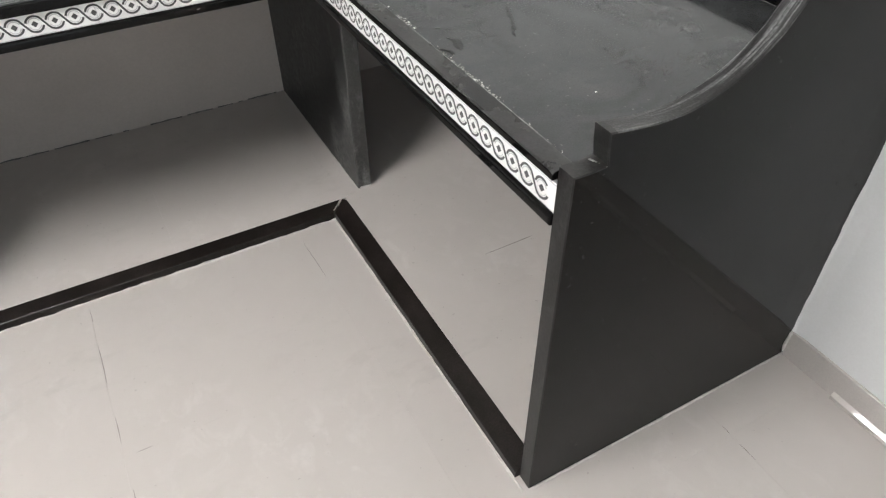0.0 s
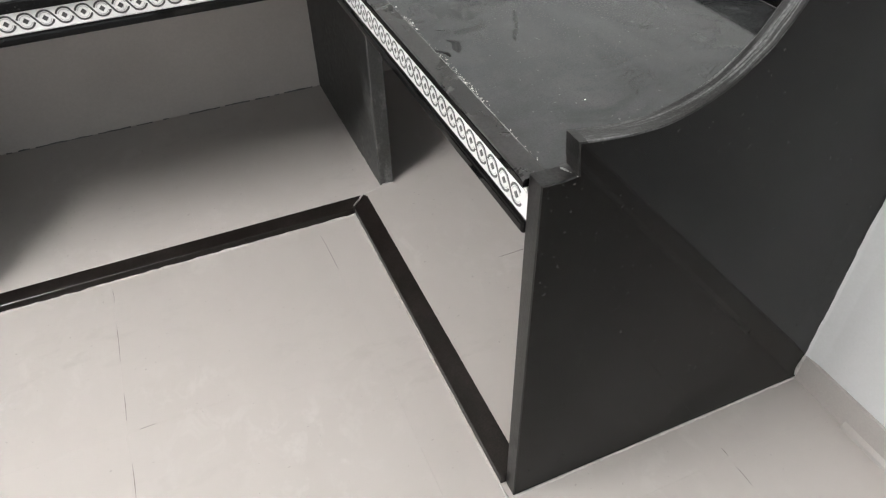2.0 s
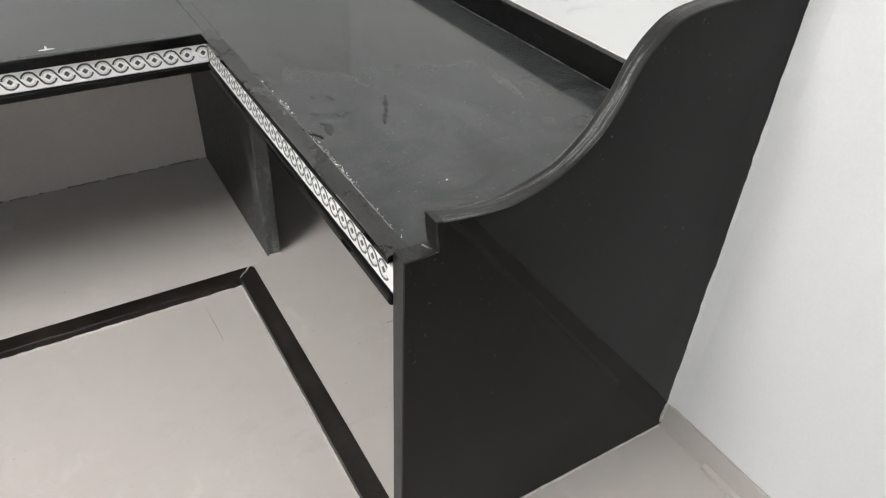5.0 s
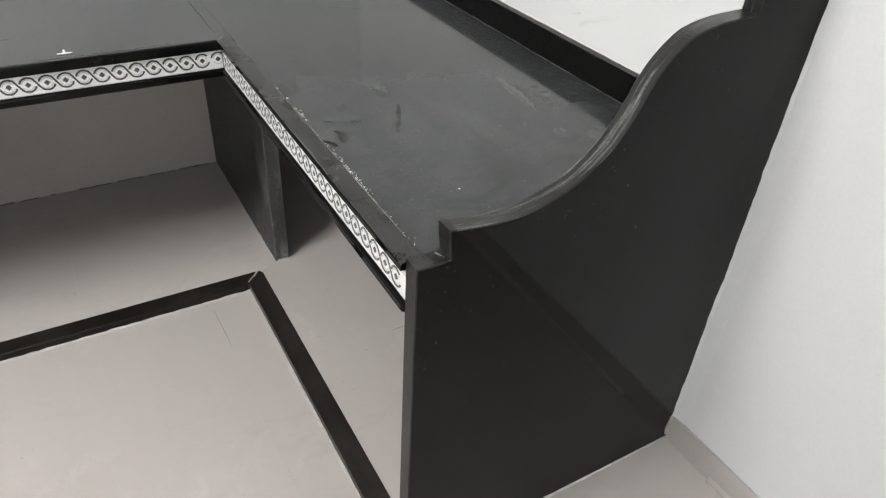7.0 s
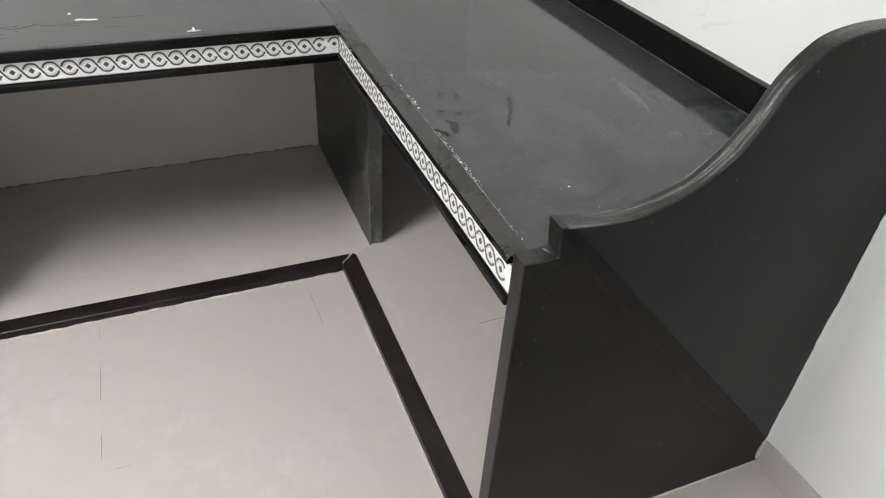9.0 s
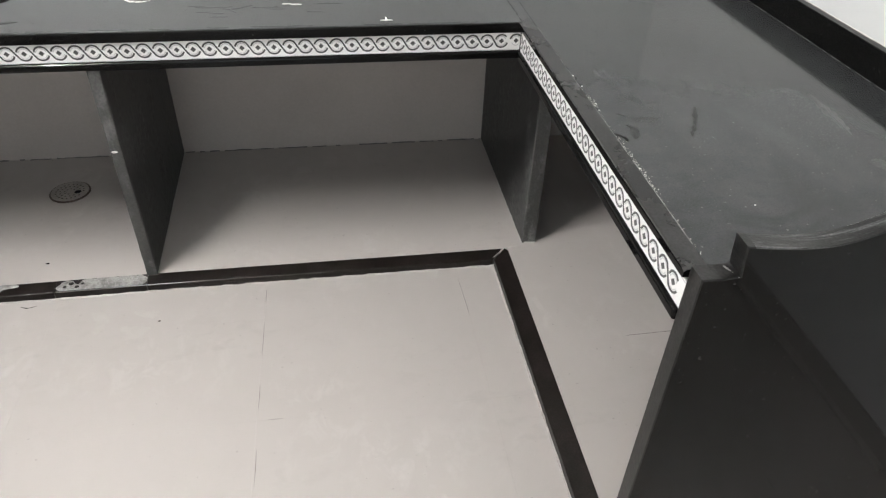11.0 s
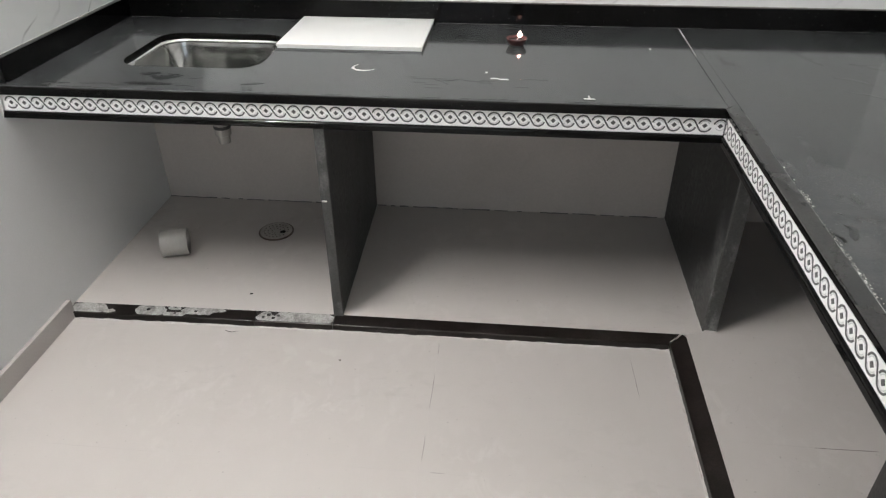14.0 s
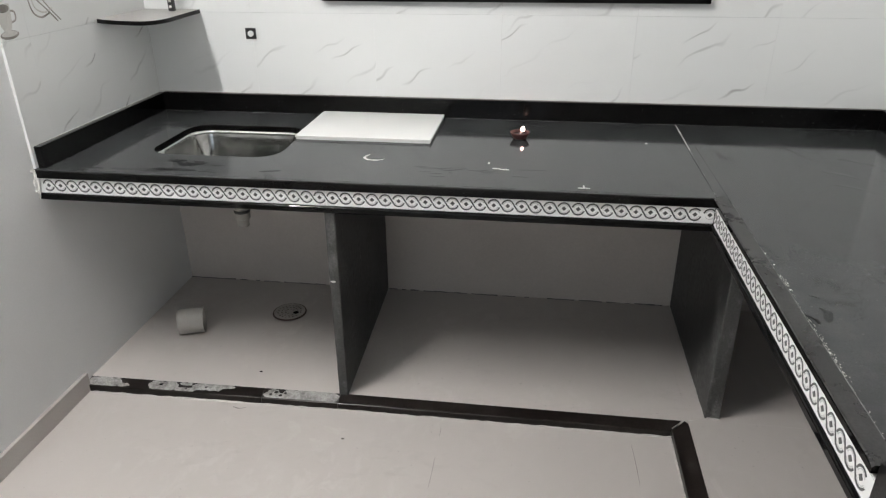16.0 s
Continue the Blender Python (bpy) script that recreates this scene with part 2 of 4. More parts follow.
def marble_tile_material():
    """White glazed tile with a sparse print of short, slanting, wavering grey veins."""
    m, n, l, b = material("white_marble_print_tile")

    def op(kind, a, c):
        x = n.new("ShaderNodeMath")
        x.operation = kind
        for sock, v in zip(x.inputs, (a, c)):
            if isinstance(v, (int, float)):
                sock.default_value = v
            else:
                l.new(v, sock)
        return x.outputs[0]

    co = n.new("ShaderNodeTexCoord")
    info = n.new("ShaderNodeObjectInfo")
    sep = n.new("ShaderNodeSeparateXYZ")
    l.new(co.outputs["Object"], sep.inputs[0])
    shift = op("MULTIPLY", info.outputs["Random"], 7.3)
    u0, v0 = op("ADD", sep.outputs[0], shift), op("ADD", sep.outputs[2], shift)
    ca, sa = math.cos(radians(31)), math.sin(radians(31))
    along = op("ADD", op("MULTIPLY", u0, ca), op("MULTIPLY", v0, sa))
    across = op("SUBTRACT", op("MULTIPLY", v0, ca), op("MULTIPLY", u0, sa))
    waver = op("MULTIPLY", op("SUBTRACT", noise_tex(n, l, 9.0, 1, 0.4), 0.5), 0.085)
    across = op("ADD", across, waver)
    veins = []
    for su, sv, off in ((4.0, 7.6, 0.0), (2.6, 6.4, 5.7)):
        pt = n.new("ShaderNodeCombineXYZ")
        l.new(op("ADD", op("MULTIPLY", along, su), off), pt.inputs[0])
        l.new(op("MULTIPLY", across, sv), pt.inputs[1])
        cell = n.new("ShaderNodeTexVoronoi")
        cell.voronoi_dimensions = "2D"
        cell.inputs["Scale"].default_value = 1.0
        l.new(pt.outputs[0], cell.inputs["Vector"])
        away = n.new("ShaderNodeVectorMath")
        away.operation = "SUBTRACT"
        l.new(pt.outputs[0], away.inputs[0])
        l.new(cell.outputs["Position"], away.inputs[1])
        loc = n.new("ShaderNodeSeparateXYZ")
        l.new(away.outputs[0], loc.inputs[0])
        near_u = ramp(n, l, op("ABSOLUTE", loc.outputs[0], 0.0), 0.04, 0.30, (1, 1, 1), (0, 0, 0))
        near_v = ramp(n, l, op("ABSOLUTE", loc.outputs[1], 0.0), 0.006, 0.045, (1, 1, 1), (0, 0, 0))
        pick = n.new("ShaderNodeSeparateColor")
        l.new(cell.outputs["Color"], pick.inputs[0])
        veins.append(times(n, l, times(n, l, near_u, near_v), ramp(n, l, pick.outputs[0], 0.42, 0.95)))
    vein = op("MAXIMUM", veins[0], op("MULTIPLY", veins[1], 0.6))
    col = mix(n, l, times(n, l, noise_tex(n, l, 2.0, 3), 0.25), (0.79, 0.80, 0.79), (0.74, 0.75, 0.745))
    col = mix(n, l, times(n, l, vein, 0.70), col, (0.30, 0.30, 0.29))
    l.new(col, b.inputs["Base Color"])
    b.inputs["Roughness"].default_value = 0.06
    return m


def glow_material(name, colour, strength):
    m, n, l, b = material(name)
    b.inputs["Base Color"].default_value = (*colour, 1)
    b.inputs["Emission Color"].default_value = (*colour, 1)
    b.inputs["Emission Strength"].default_value = strength
    return m


FLOOR_TILE, MARBLE = floor_tile_material(), marble_tile_material()
FLAME = glow_material("flame", (1.0, 0.56, 0.46), 45.0)
TUBE = glow_material("tube_light", (1.0, 0.985, 0.975), TUBE_GLOW)


# ---- mesh helpers ----
def box_bm(x0, y0, z0, x1, y1, z1, bevel=0.0, segments=1):
    bm = bmesh.new()
    bmesh.ops.create_cube(bm, size=1)
    for v in bm.verts:
        v.co = Vector((x0 + (v.co.x + 0.5) * (x1 - x0), y0 + (v.co.y + 0.5) * (y1 - y0), z0 + (v.co.z + 0.5) * (z1 - z0)))
    if bevel:
        bmesh.ops.bevel(bm, geom=bm.edges[:], offset=bevel, segments=segments, affect="EDGES", profile=0.5)
    return bm


def mesh_of(name, bm, mats, smooth=False):
    me = bpy.data.meshes.new(name)
    bmesh.ops.recalc_face_normals(bm, faces=bm.faces[:])
    if smooth:
        for f in bm.faces:
            f.smooth = True
    bm.to_mesh(me)
    bm.free()
    for m in mats if isinstance(mats, (list, tuple)) else [mats]:
        me.materials.append(m)
    return me


def part(name, bm, mats, parent=None, label="", smooth=False):
    ob = new(name, mesh_of(name, bm, mats, smooth))
    if parent is not None:
        ob.parent = parent
    if label:
        ob["label"] = label
    return ob


def empty(name, label, category, group="", kind=""):
    return tagged(new(name), label, category, group, kind)


def structure(name, bm, mats, label="", category=""):
    return tagged(part(name, bm, mats), label, category, kind="structure")


def prism_bm(outline, axis, a, b, holes=()):
    """A flat outline (u, v), with holes, thickened from a to b along an axis; u, v are the other two axes in order."""
    def place(u, v, w):
        return {"x": (w, u, v), "y": (u, w, v), "z": (u, v, w)}[axis]
    bm = bmesh.new()
    for loop in (outline, *holes):
        vs = [bm.verts.new(place(u, v, a)) for u, v in loop]
        for i in range(len(vs)):
            bm.edges.new((vs[i], vs[(i + 1) % len(vs)]))
    bmesh.ops.triangle_fill(bm, use_beauty=True, use_dissolve=False, edges=bm.edges[:])
    out = bmesh.ops.extrude_face_region(bm, geom=bm.faces[:])
    d = Vector(place(0, 0, b - a))
    bmesh.ops.translate(bm, vec=d, verts=[g for g in out["geom"] if isinstance(g, bmesh.types.BMVert)])
    return bm


def lathe_bm(profile, steps=24, at=(0, 0, 0)):
    bm = bmesh.new()
    rings = []
    for r, z in profile:
        rings.append([bm.verts.new((at[0] + r * math.cos(2 * math.pi * k / steps), at[1] + r * math.sin(2 * math.pi * k / steps), at[2] + z)) for k in range(steps)])
    for a, b in zip(rings, rings[1:]):
        for k in range(steps):
            bm.faces.new((a[k], a[(k + 1) % steps], b[(k + 1) % steps], b[k]))
    for ring in (rings[0], rings[-1]):
        if ring[0].co.xy != ring[1].co.xy:
            bm.faces.new(ring)
    bmesh.ops.remove_doubles(bm, verts=bm.verts[:], dist=1e-5)
    return bm


def rounded_rect(x0, y0, x1, y1, r, n=8):
    pts = []
    for cx, cy, a0 in ((x1 - r, y1 - r, 0), (x0 + r, y1 - r, 90), (x0 + r, y0 + r, 180), (x1 - r, y0 + r, 270)):
        for k in range(n + 1):
            a = radians(a0 + 90 * k / n)
            pts.append((cx + r * math.cos(a), cy + r * math.sin(a)))
    return pts


def spline(points, n=8):
    """A smooth line through the points."""
    out = []
    p = [points[0], *points, points[-1]]
    for i in range(1, len(p) - 2):
        for k in range(n):
            t = k / n
            out.append(tuple(0.5 * (2 * p[i][c] + (p[i + 1][c] - p[i - 1][c]) * t + (2 * p[i - 1][c] - 5 * p[i][c] + 4 * p[i + 1][c] - p[i + 2][c]) * t * t
                                    + (3 * p[i][c] - p[i - 1][c] - 3 * p[i + 1][c] + p[i + 2][c]) * t ** 3) for c in range(2)))
    return out + [tuple(points[-1])]


def ribbon_bm(line, width, lift, bm=None):
    """A raised ribbon along a flat line (u, v), lying in the x z plane and standing out towards -y."""
    bm = bm or bmesh.new()
    rows = []
    for i, (u, v) in enumerate(line):
        a, b = line[max(i - 1, 0)], line[min(i + 1, len(line) - 1)]
        d = Vector((b[0] - a[0], b[1] - a[1])).normalized()
        o = Vector((-d.y, d.x)) * width / 2
        rows.append([bm.verts.new((u + o.x, 0, v + o.y)), bm.verts.new((u + o.x * 0.6, -lift, v + o.y * 0.6)),
                     bm.verts.new((u - o.x * 0.6, -lift, v - o.y * 0.6)), bm.verts.new((u - o.x, 0, v - o.y))])
    for a, b in zip(rows, rows[1:]):
        for k in range(3):
            bm.faces.new((a[k], a[k + 1], b[k + 1], b[k]))
    return bm


def rough_bead(name, a, b, width, height, seed, gaps=0.0, label="uneven pale cement line along a stone edge"):
    """A thin uneven bead of cement along a floor line from a to b (x, y, z)."""
    rnd = random.Random(seed)
    a, b = Vector(a), Vector(b)
    d = (b - a).normalized()
    o = Vector((-d.y, d.x, 0))
    n = max(int((b - a).length / 0.02), 2)
    bm = bmesh.new()
    rows = []
    for i in range(n + 1):
        p = a + (b - a) * i / n
        w, h = width * rnd.uniform(0.25, 1.2), height * rnd.uniform(0.3, 1.2)
        rows.append([bm.verts.new(p + o * w), bm.verts.new(p + o * w * 0.3 + Vector((0, 0, h))), bm.verts.new(p - o * w * 0.3 + Vector((0, 0, h))), bm.verts.new(p - o * w)])
    for r, s2 in zip(rows, rows[1:]):
        if rnd.random() < gaps:
            continue
        for k in range(3):
            bm.faces.new((r[k], r[k + 1], s2[k + 1], s2[k]))
    return tagged(part(name, bm, GROUT if gaps < 0.2 else GROUT_GREY), label, "grout line", kind="structure")


# ---- room shell ----
structure("floor", box_bm(-0.15, Y_SOUTH, -0.12, W_EAST + 0.15, 0.15, -0.006), FLOOR_TILE, "pale floor screed below greige vitrified tiles", "floor")
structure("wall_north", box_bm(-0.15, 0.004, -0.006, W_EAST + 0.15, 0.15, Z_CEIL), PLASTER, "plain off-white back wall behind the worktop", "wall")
structure("wall_west", box_bm(-0.15, Y_SOUTH, -0.006, 0.0, 0.004, Z_CEIL), PAINT, "white painted side wall beside the sink", "wall")
structure("wall_east", box_bm(W_EAST, Y_SOUTH, -0.006, W_EAST + 0.15, 0.004, Z_CEIL), PAINT, "white painted side wall behind the granite panel", "wall")
structure("wall_south", prism_bm([(-0.15, -0.006), (0.22, -0.006), (0.22, 2.25), (1.68, 2.25), (1.68, -0.006), (W_EAST + 0.15, -0.006), (W_EAST + 0.15, Z_CEIL), (-0.15, Z_CEIL)], "y", Y_SOUTH - 0.15, Y_SOUTH),
          PAINT, "plain white wall with a wide open doorway", "wall")
structure("ceiling", box_bm(-0.15, Y_SOUTH - 0.15, Z_CEIL, W_EAST + 0.15, 0.15, Z_CEIL + 0.12), CEIL, "plain white ceiling", "ceiling")

# plinth body under the worktop, L-shaped
structure("plinth", prism_bm([(0, 0.004), (0, -0.80), (2.13, -0.80), (2.157, PANEL_IN), (W_EAST, PANEL_IN), (W_EAST, 0.004)], "z", -0.006, PLINTH - 0.006), FLOOR_TILE,
          "low raised plinth tiled in greige under the worktop", "plinth")
# skirting
structure("baseboard_west", box_bm(0.0, Y_SOUTH, 0.0, 0.015, -0.842, 0.073, 0.001), SKIRT, "greige tile skirting along the white side wall", "skirting")
structure("baseboard_east", box_bm(W_EAST - 0.009, Y_SOUTH, 0.0, W_EAST, PANEL_OUT - 0.004, 0.089, 0.001), SKIRT, "greige tile skirting along the white side wall", "skirting")
# thick tiled lining of the walls over the worktop
WEST_FACE, EAST_FACE = 0.009, 2.885
structure("wall_lining_west", box_bm(0.0, -0.818, TOP, WEST_FACE - 0.0075, 0.004, Z_CEIL), PAINT, "white edge of the tile lining on the side wall", "wall lining")
structure("wall_lining_east", box_bm(EAST_FACE + 0.008, PANEL_IN, TOP, W_EAST, 0.004, Z_CEIL), PAINT, "white tile lining of the side wall", "wall lining")

# ---- tube light high on the west wall ----
tl = empty("tube_light", "white batten with a lit rounded diffuser high on the wall", "lamp")
TY, TZ, TX = -1.74, 2.802, 0.070
part("batten", box_bm(0.002, TY - 0.65, TZ - 0.012, TX - 0.009, TY + 0.65, TZ + 0.012, 0.003), PAINT, tl)
half_round = [(TX + 0.018 * math.cos(radians(a)), TZ + 0.018 * math.sin(radians(a))) for a in range(-114, 115, 12)]
part("diffuser", prism_bm([(y, z) for y, z in half_round], "y", TY - 0.6, TY + 0.6), TUBE, tl, "lit white rounded diffuser")
for ya in (TY - 0.612, TY + 0.6005):
    part("end_cap", box_bm(TX - 0.0005, ya, TZ - 0.021, TX + 0.020, ya + 0.0115, TZ + 0.021, 0.003), PAINT, tl)

# ---- worktop ----
SINK = (0.268, -0.612, 0.735, -0.232)
FRONT, SIDE = -0.824, 2.117          # front edge of the long arm, inner edge of the short arm


def ease(bm, size, pick, segments=3):
    bmesh.ops.bevel(bm, geom=[e for e in bm.edges if pick(e)], offset=size, segments=segments, affect="EDGES", profile=0.5)


def edge_at(e, axis, value, z=None, tol=1e-4):
    return all(abs(v.co[axis] - value) < tol and (z is None or abs(v.co.z - z) < tol) for v in e.verts)


worktop = empty("worktop", "dusty black granite L-shaped kitchen worktop", "worktop")
bm = prism_bm([(0.0, FRONT), (2.1175, FRONT), (2.1175, 0.0), (0.0, 0.0)], "z", TOP - 0.028, TOP, [rounded_rect(*SINK, 0.085)])
ease(bm, 0.006, lambda e: edge_at(e, 1, FRONT, TOP), 4)
bm.normal_update()
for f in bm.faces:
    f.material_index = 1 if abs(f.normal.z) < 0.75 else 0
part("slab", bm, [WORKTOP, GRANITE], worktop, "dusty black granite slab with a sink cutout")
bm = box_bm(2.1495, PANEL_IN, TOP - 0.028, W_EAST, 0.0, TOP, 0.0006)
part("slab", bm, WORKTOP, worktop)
bm = box_bm(2.119, FRONT + 0.001, TOP - 0.028, 2.1490, 0.0, TOP, 0.0)
part("slab", bm, WORKTOP, worktop)
STRIP_X, STRIP_Z = 2.108, TOP + 0.0015
bm = prism_bm([(STRIP_X, PANEL_IN), (2.1485, PANEL_IN), (2.1485, -0.868), (2.1420, -0.793), (STRIP_X, -0.826)], "z", TOP - 0.0135, STRIP_Z)
for v in bm.verts:      # the tail of the strip lies on the long arm's slab
    if v.co.z < TOP and v.co.y > -0.869 and v.co.x > STRIP_X + 0.001:
        v.co.z = TOP + 0.0004
ease(bm, 0.0045, lambda e: edge_at(e, 0, STRIP_X, STRIP_Z))
bm.normal_update()
for f in bm.faces:
    f.material_index = 1 if f.normal.z < 0.6 else 0
part("edge_strip", bm, [STRIP_TOP, GRANITE], worktop, "darker granite strip along the worktop edge")
part("apron", box_bm(0.0, -0.806, 0.752, 2.17, -0.755, TOP - 0.029), SLATE, worktop)
part("apron", box_bm(2.136, PANEL_IN, 0.752, 2.185, -0.806, TOP - 0.029), SLATE, worktop)
bm = box_bm(0.0, FRONT + 0.001, 0.747, 2.132, -0.80, 0.7680)
ease(bm, 0.005, lambda e: edge_at(e, 1, FRONT + 0.001))
part("lower_lip", bm, GRANITE, worktop, "polished black granite lip under the border")
bm = box_bm(2.111, PANEL_IN, 0.747, 2.14, -0.826, 0.7680)
ease(bm, 0.005, lambda e: edge_at(e, 0, 2.111))
part("lower_lip", bm, GRANITE, worktop)

# backsplash strips
bsp = tagged(part("backsplash", box_bm(WEST_FACE + 0.026, -0.026, TOP, EAST_FACE - 0.026, -0.004, 0.926, 0.0015), GRANITE), "polished black granite upstand along the back wall", "backsplash")
tagged(part("backsplash", box_bm(WEST_FACE, -0.806, TOP, WEST_FACE + 0.025, -0.004, 0.922, 0.0015), GRANITE), "polished black granite upstand along the side wall", "backsplash")
tagged(part("backsplash", box_bm(EAST_FACE - 0.025, PANEL_IN, TOP, EAST_FACE, -0.004, 0.924, 0.0015), GRANITE), "polished black granite upstand ending at the curved panel", "backsplash")

def two_parts(bm, thing, name_a, mat_a, name_b, mat_b, label_b):
    """Splits a solid into its polished body and its sawn edge faces (material index 1)."""
    other = bm.copy()
    bmesh.ops.delete(other, geom=[f for f in other.faces if f.material_index == 0], context="FACES")
    bmesh.ops.delete(bm, geom=[f for f in bm.faces if f.material_index == 1], context="FACES")
    for b in (bm, other):
        for f in b.faces:
            f.material_index = 0
    part(name_a, bm, mat_a, thing)
    part(name_b, other, mat_b, thing, label_b)


# ---- upright end panel with a curved top ----
curve = spline([(2.172, 0.919), (2.214, 0.913), (2.267, 0.908), (2.321, 0.910), (2.374, 0.924), (2.426, 0.949), (2.474, 0.989),
                (2.496, 1.018), (2.515, 1.048), (2.532, 1.086), (2.551, 1.117), (2.579, 1.146), (2.612, 1.167), (2.671, 1.179), (2.745, 1.182)], 5)
outline = [(SIDE, 0.0), (SIDE, 0.861), (2.150, 0.8595), (2.178, 0.862), (2.174, 0.890), *curve, (2.747, 1.24), (2.80, 1.26), (W_EAST, 1.27), (W_EAST, 0.0)]
bm = prism_bm(outline, "y", PANEL_OUT, PANEL_IN)
for f in bm.faces:
    f.material_index = 0 if abs(f.normal.y) > 0.9 else 1
bmesh.ops.bevel(bm, geom=[e for e in bm.edges if len(e.link_faces) == 2 and abs(e.link_faces[0].normal.y) + abs(e.link_faces[1].normal.y) < 1.05
                          and abs(abs(e.link_faces[0].normal.y) - abs(e.link_faces[1].normal.y)) > 0.9], offset=0.002, segments=1, affect="EDGES")
bm.normal_update()
for f in bm.faces:
    f.material_index = 0 if abs(f.normal.y) > 0.9 else 1
end_panel = empty("end_panel", "polished black granite end panel with a scrolled top edge", "panel")
notch = bm.copy()
bmesh.ops.delete(notch, geom=[f for f in notch.faces if f.material_index == 0 or f.calc_center_median().x > 2.182], context="FACES")
bmesh.ops.delete(bm, geom=[f for f in bm.faces if f.material_index == 1 and f.calc_center_median().x <= 2.182], context="FACES")
for f in notch.faces:
    f.material_index = 0
part("notch_edge", notch, EDGE_DARK, end_panel, "dark sawn edge with a square notch")
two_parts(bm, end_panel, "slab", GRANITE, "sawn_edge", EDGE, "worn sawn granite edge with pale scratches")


# ---- stone dividers under the worktop ----
def divider(x0, x1, y0, label, seed, skew=0.0):
    """An upright stone slab with slightly chipped, uneven front edge."""
    rnd = random.Random(seed)
    bm = bmesh.new()
    n = 28
    rows = []
    for i in range(n + 1):
        z = PLINTH + (0.752 - PLINTH) * i / n
        a, b = rnd.uniform(0, 0.003), rnd.uniform(0, 0.003)
        rows.append([bm.verts.new((x0 + skew, 0.0, z)), bm.verts.new((x0, y0 + a + 0.002, z)), bm.verts.new((x0 + 0.003, y0, z)), bm.verts.new((x1 - 0.003, y0, z)), bm.verts.new((x1, y0 + b + 0.002, z)), bm.verts.new((x1 + skew, 0.0, z))])
    for r, s2 in zip(rows, rows[1:]):
        for k in range(6):
            f = bm.faces.new((r[k], r[(k + 1) % 6], s2[(k + 1) % 6], s2[k]))
            f.material_index = 1 if k in (1, 2, 3) else 0
    bm.faces.new(rows[0])
    bm.faces.new(rows[-1])
    thing = empty("divider", label, "divider", "worktop dividers")
    two_parts(bm, thing, "slab", SLATE, "sawn_edge", SLATE_EDGE, "paler sawn front edge")
    return thing


first = divider(0.950, 0.984, -0.795, "upright grey-black stone divider beside the sink bay", 3, -0.024)
bm = bmesh.new()
bmesh.ops.create_icosphere(bm, subdivisions=2, radius=1)
bmesh.ops.transform(bm, matrix=Matrix.Translation((0.962, -0.7945, 0.492)) @ Matrix.Diagonal((0.010, 0.0025, 0.004, 1)), verts=bm.verts[:])
part("plaster_fleck", bm, CHALK, first, "white plaster fleck")
divider(2.216, 2.264, -0.762, "upright grey-black stone divider at the worktop corner", 5)

# ---- granite kerb strips along the plinth ----
KF, KB = -0.832, -0.787       # front and back of the long kerb


KERB_FRONT = 0.026            # height of the kerb's front edge; the top slopes up to the plinth


def out_of_square(x):
    """How far the long run strays from the plinth's line."""
    return 0.020 * max(0.0, 1 - x / 1.2)


def kerb(outline, mats, label):
    front = [(x, y - out_of_square(x)) for x, y in outline if (abs(y - KF) < 0.001 and x < 2.1015) or (x < 2.105 and y < KF - 0.1)]
    bm = prism_bm([(x, y - out_of_square(x)) for x, y in outline], "z", -0.002, PLINTH + 0.001)
    lip = [v for v in bm.verts if v.co.z > 0.02 and any(math.hypot(v.co.x - x, v.co.y - y) < 1e-4 for x, y in front)]
    for v in lip:
        v.co.z = KERB_FRONT
    ease(bm, 0.003, lambda e: all(v in lip for v in e.verts), 2)
    return tagged(part("kerb_strip", bm, mats), label, "kerb strip", "plinth kerb strips")


kerb_a = kerb([(0.0, KF), (0.673, KF), (0.673, KB), (0.0, KB)], [KERB], "black granite kerb strip smeared with grey cement")
kerb_b = kerb([(0.675, KF), (0.953, KF), (0.953, KB), (0.675, KB)], [KERB], "short granite kerb strip covered in grey cement dust")
kerb([(0.955, KF), (2.096, KF), (2.136, KB), (0.955, KB)], [KERB], "dark granite kerb strip with a mitred corner end")
kerb([(2.101, -0.832), (2.146, KB), (2.157, -0.80), (2.157, PANEL_IN), (2.104, PANEL_IN)], [KERB], "dark granite kerb strip running to the end panel")



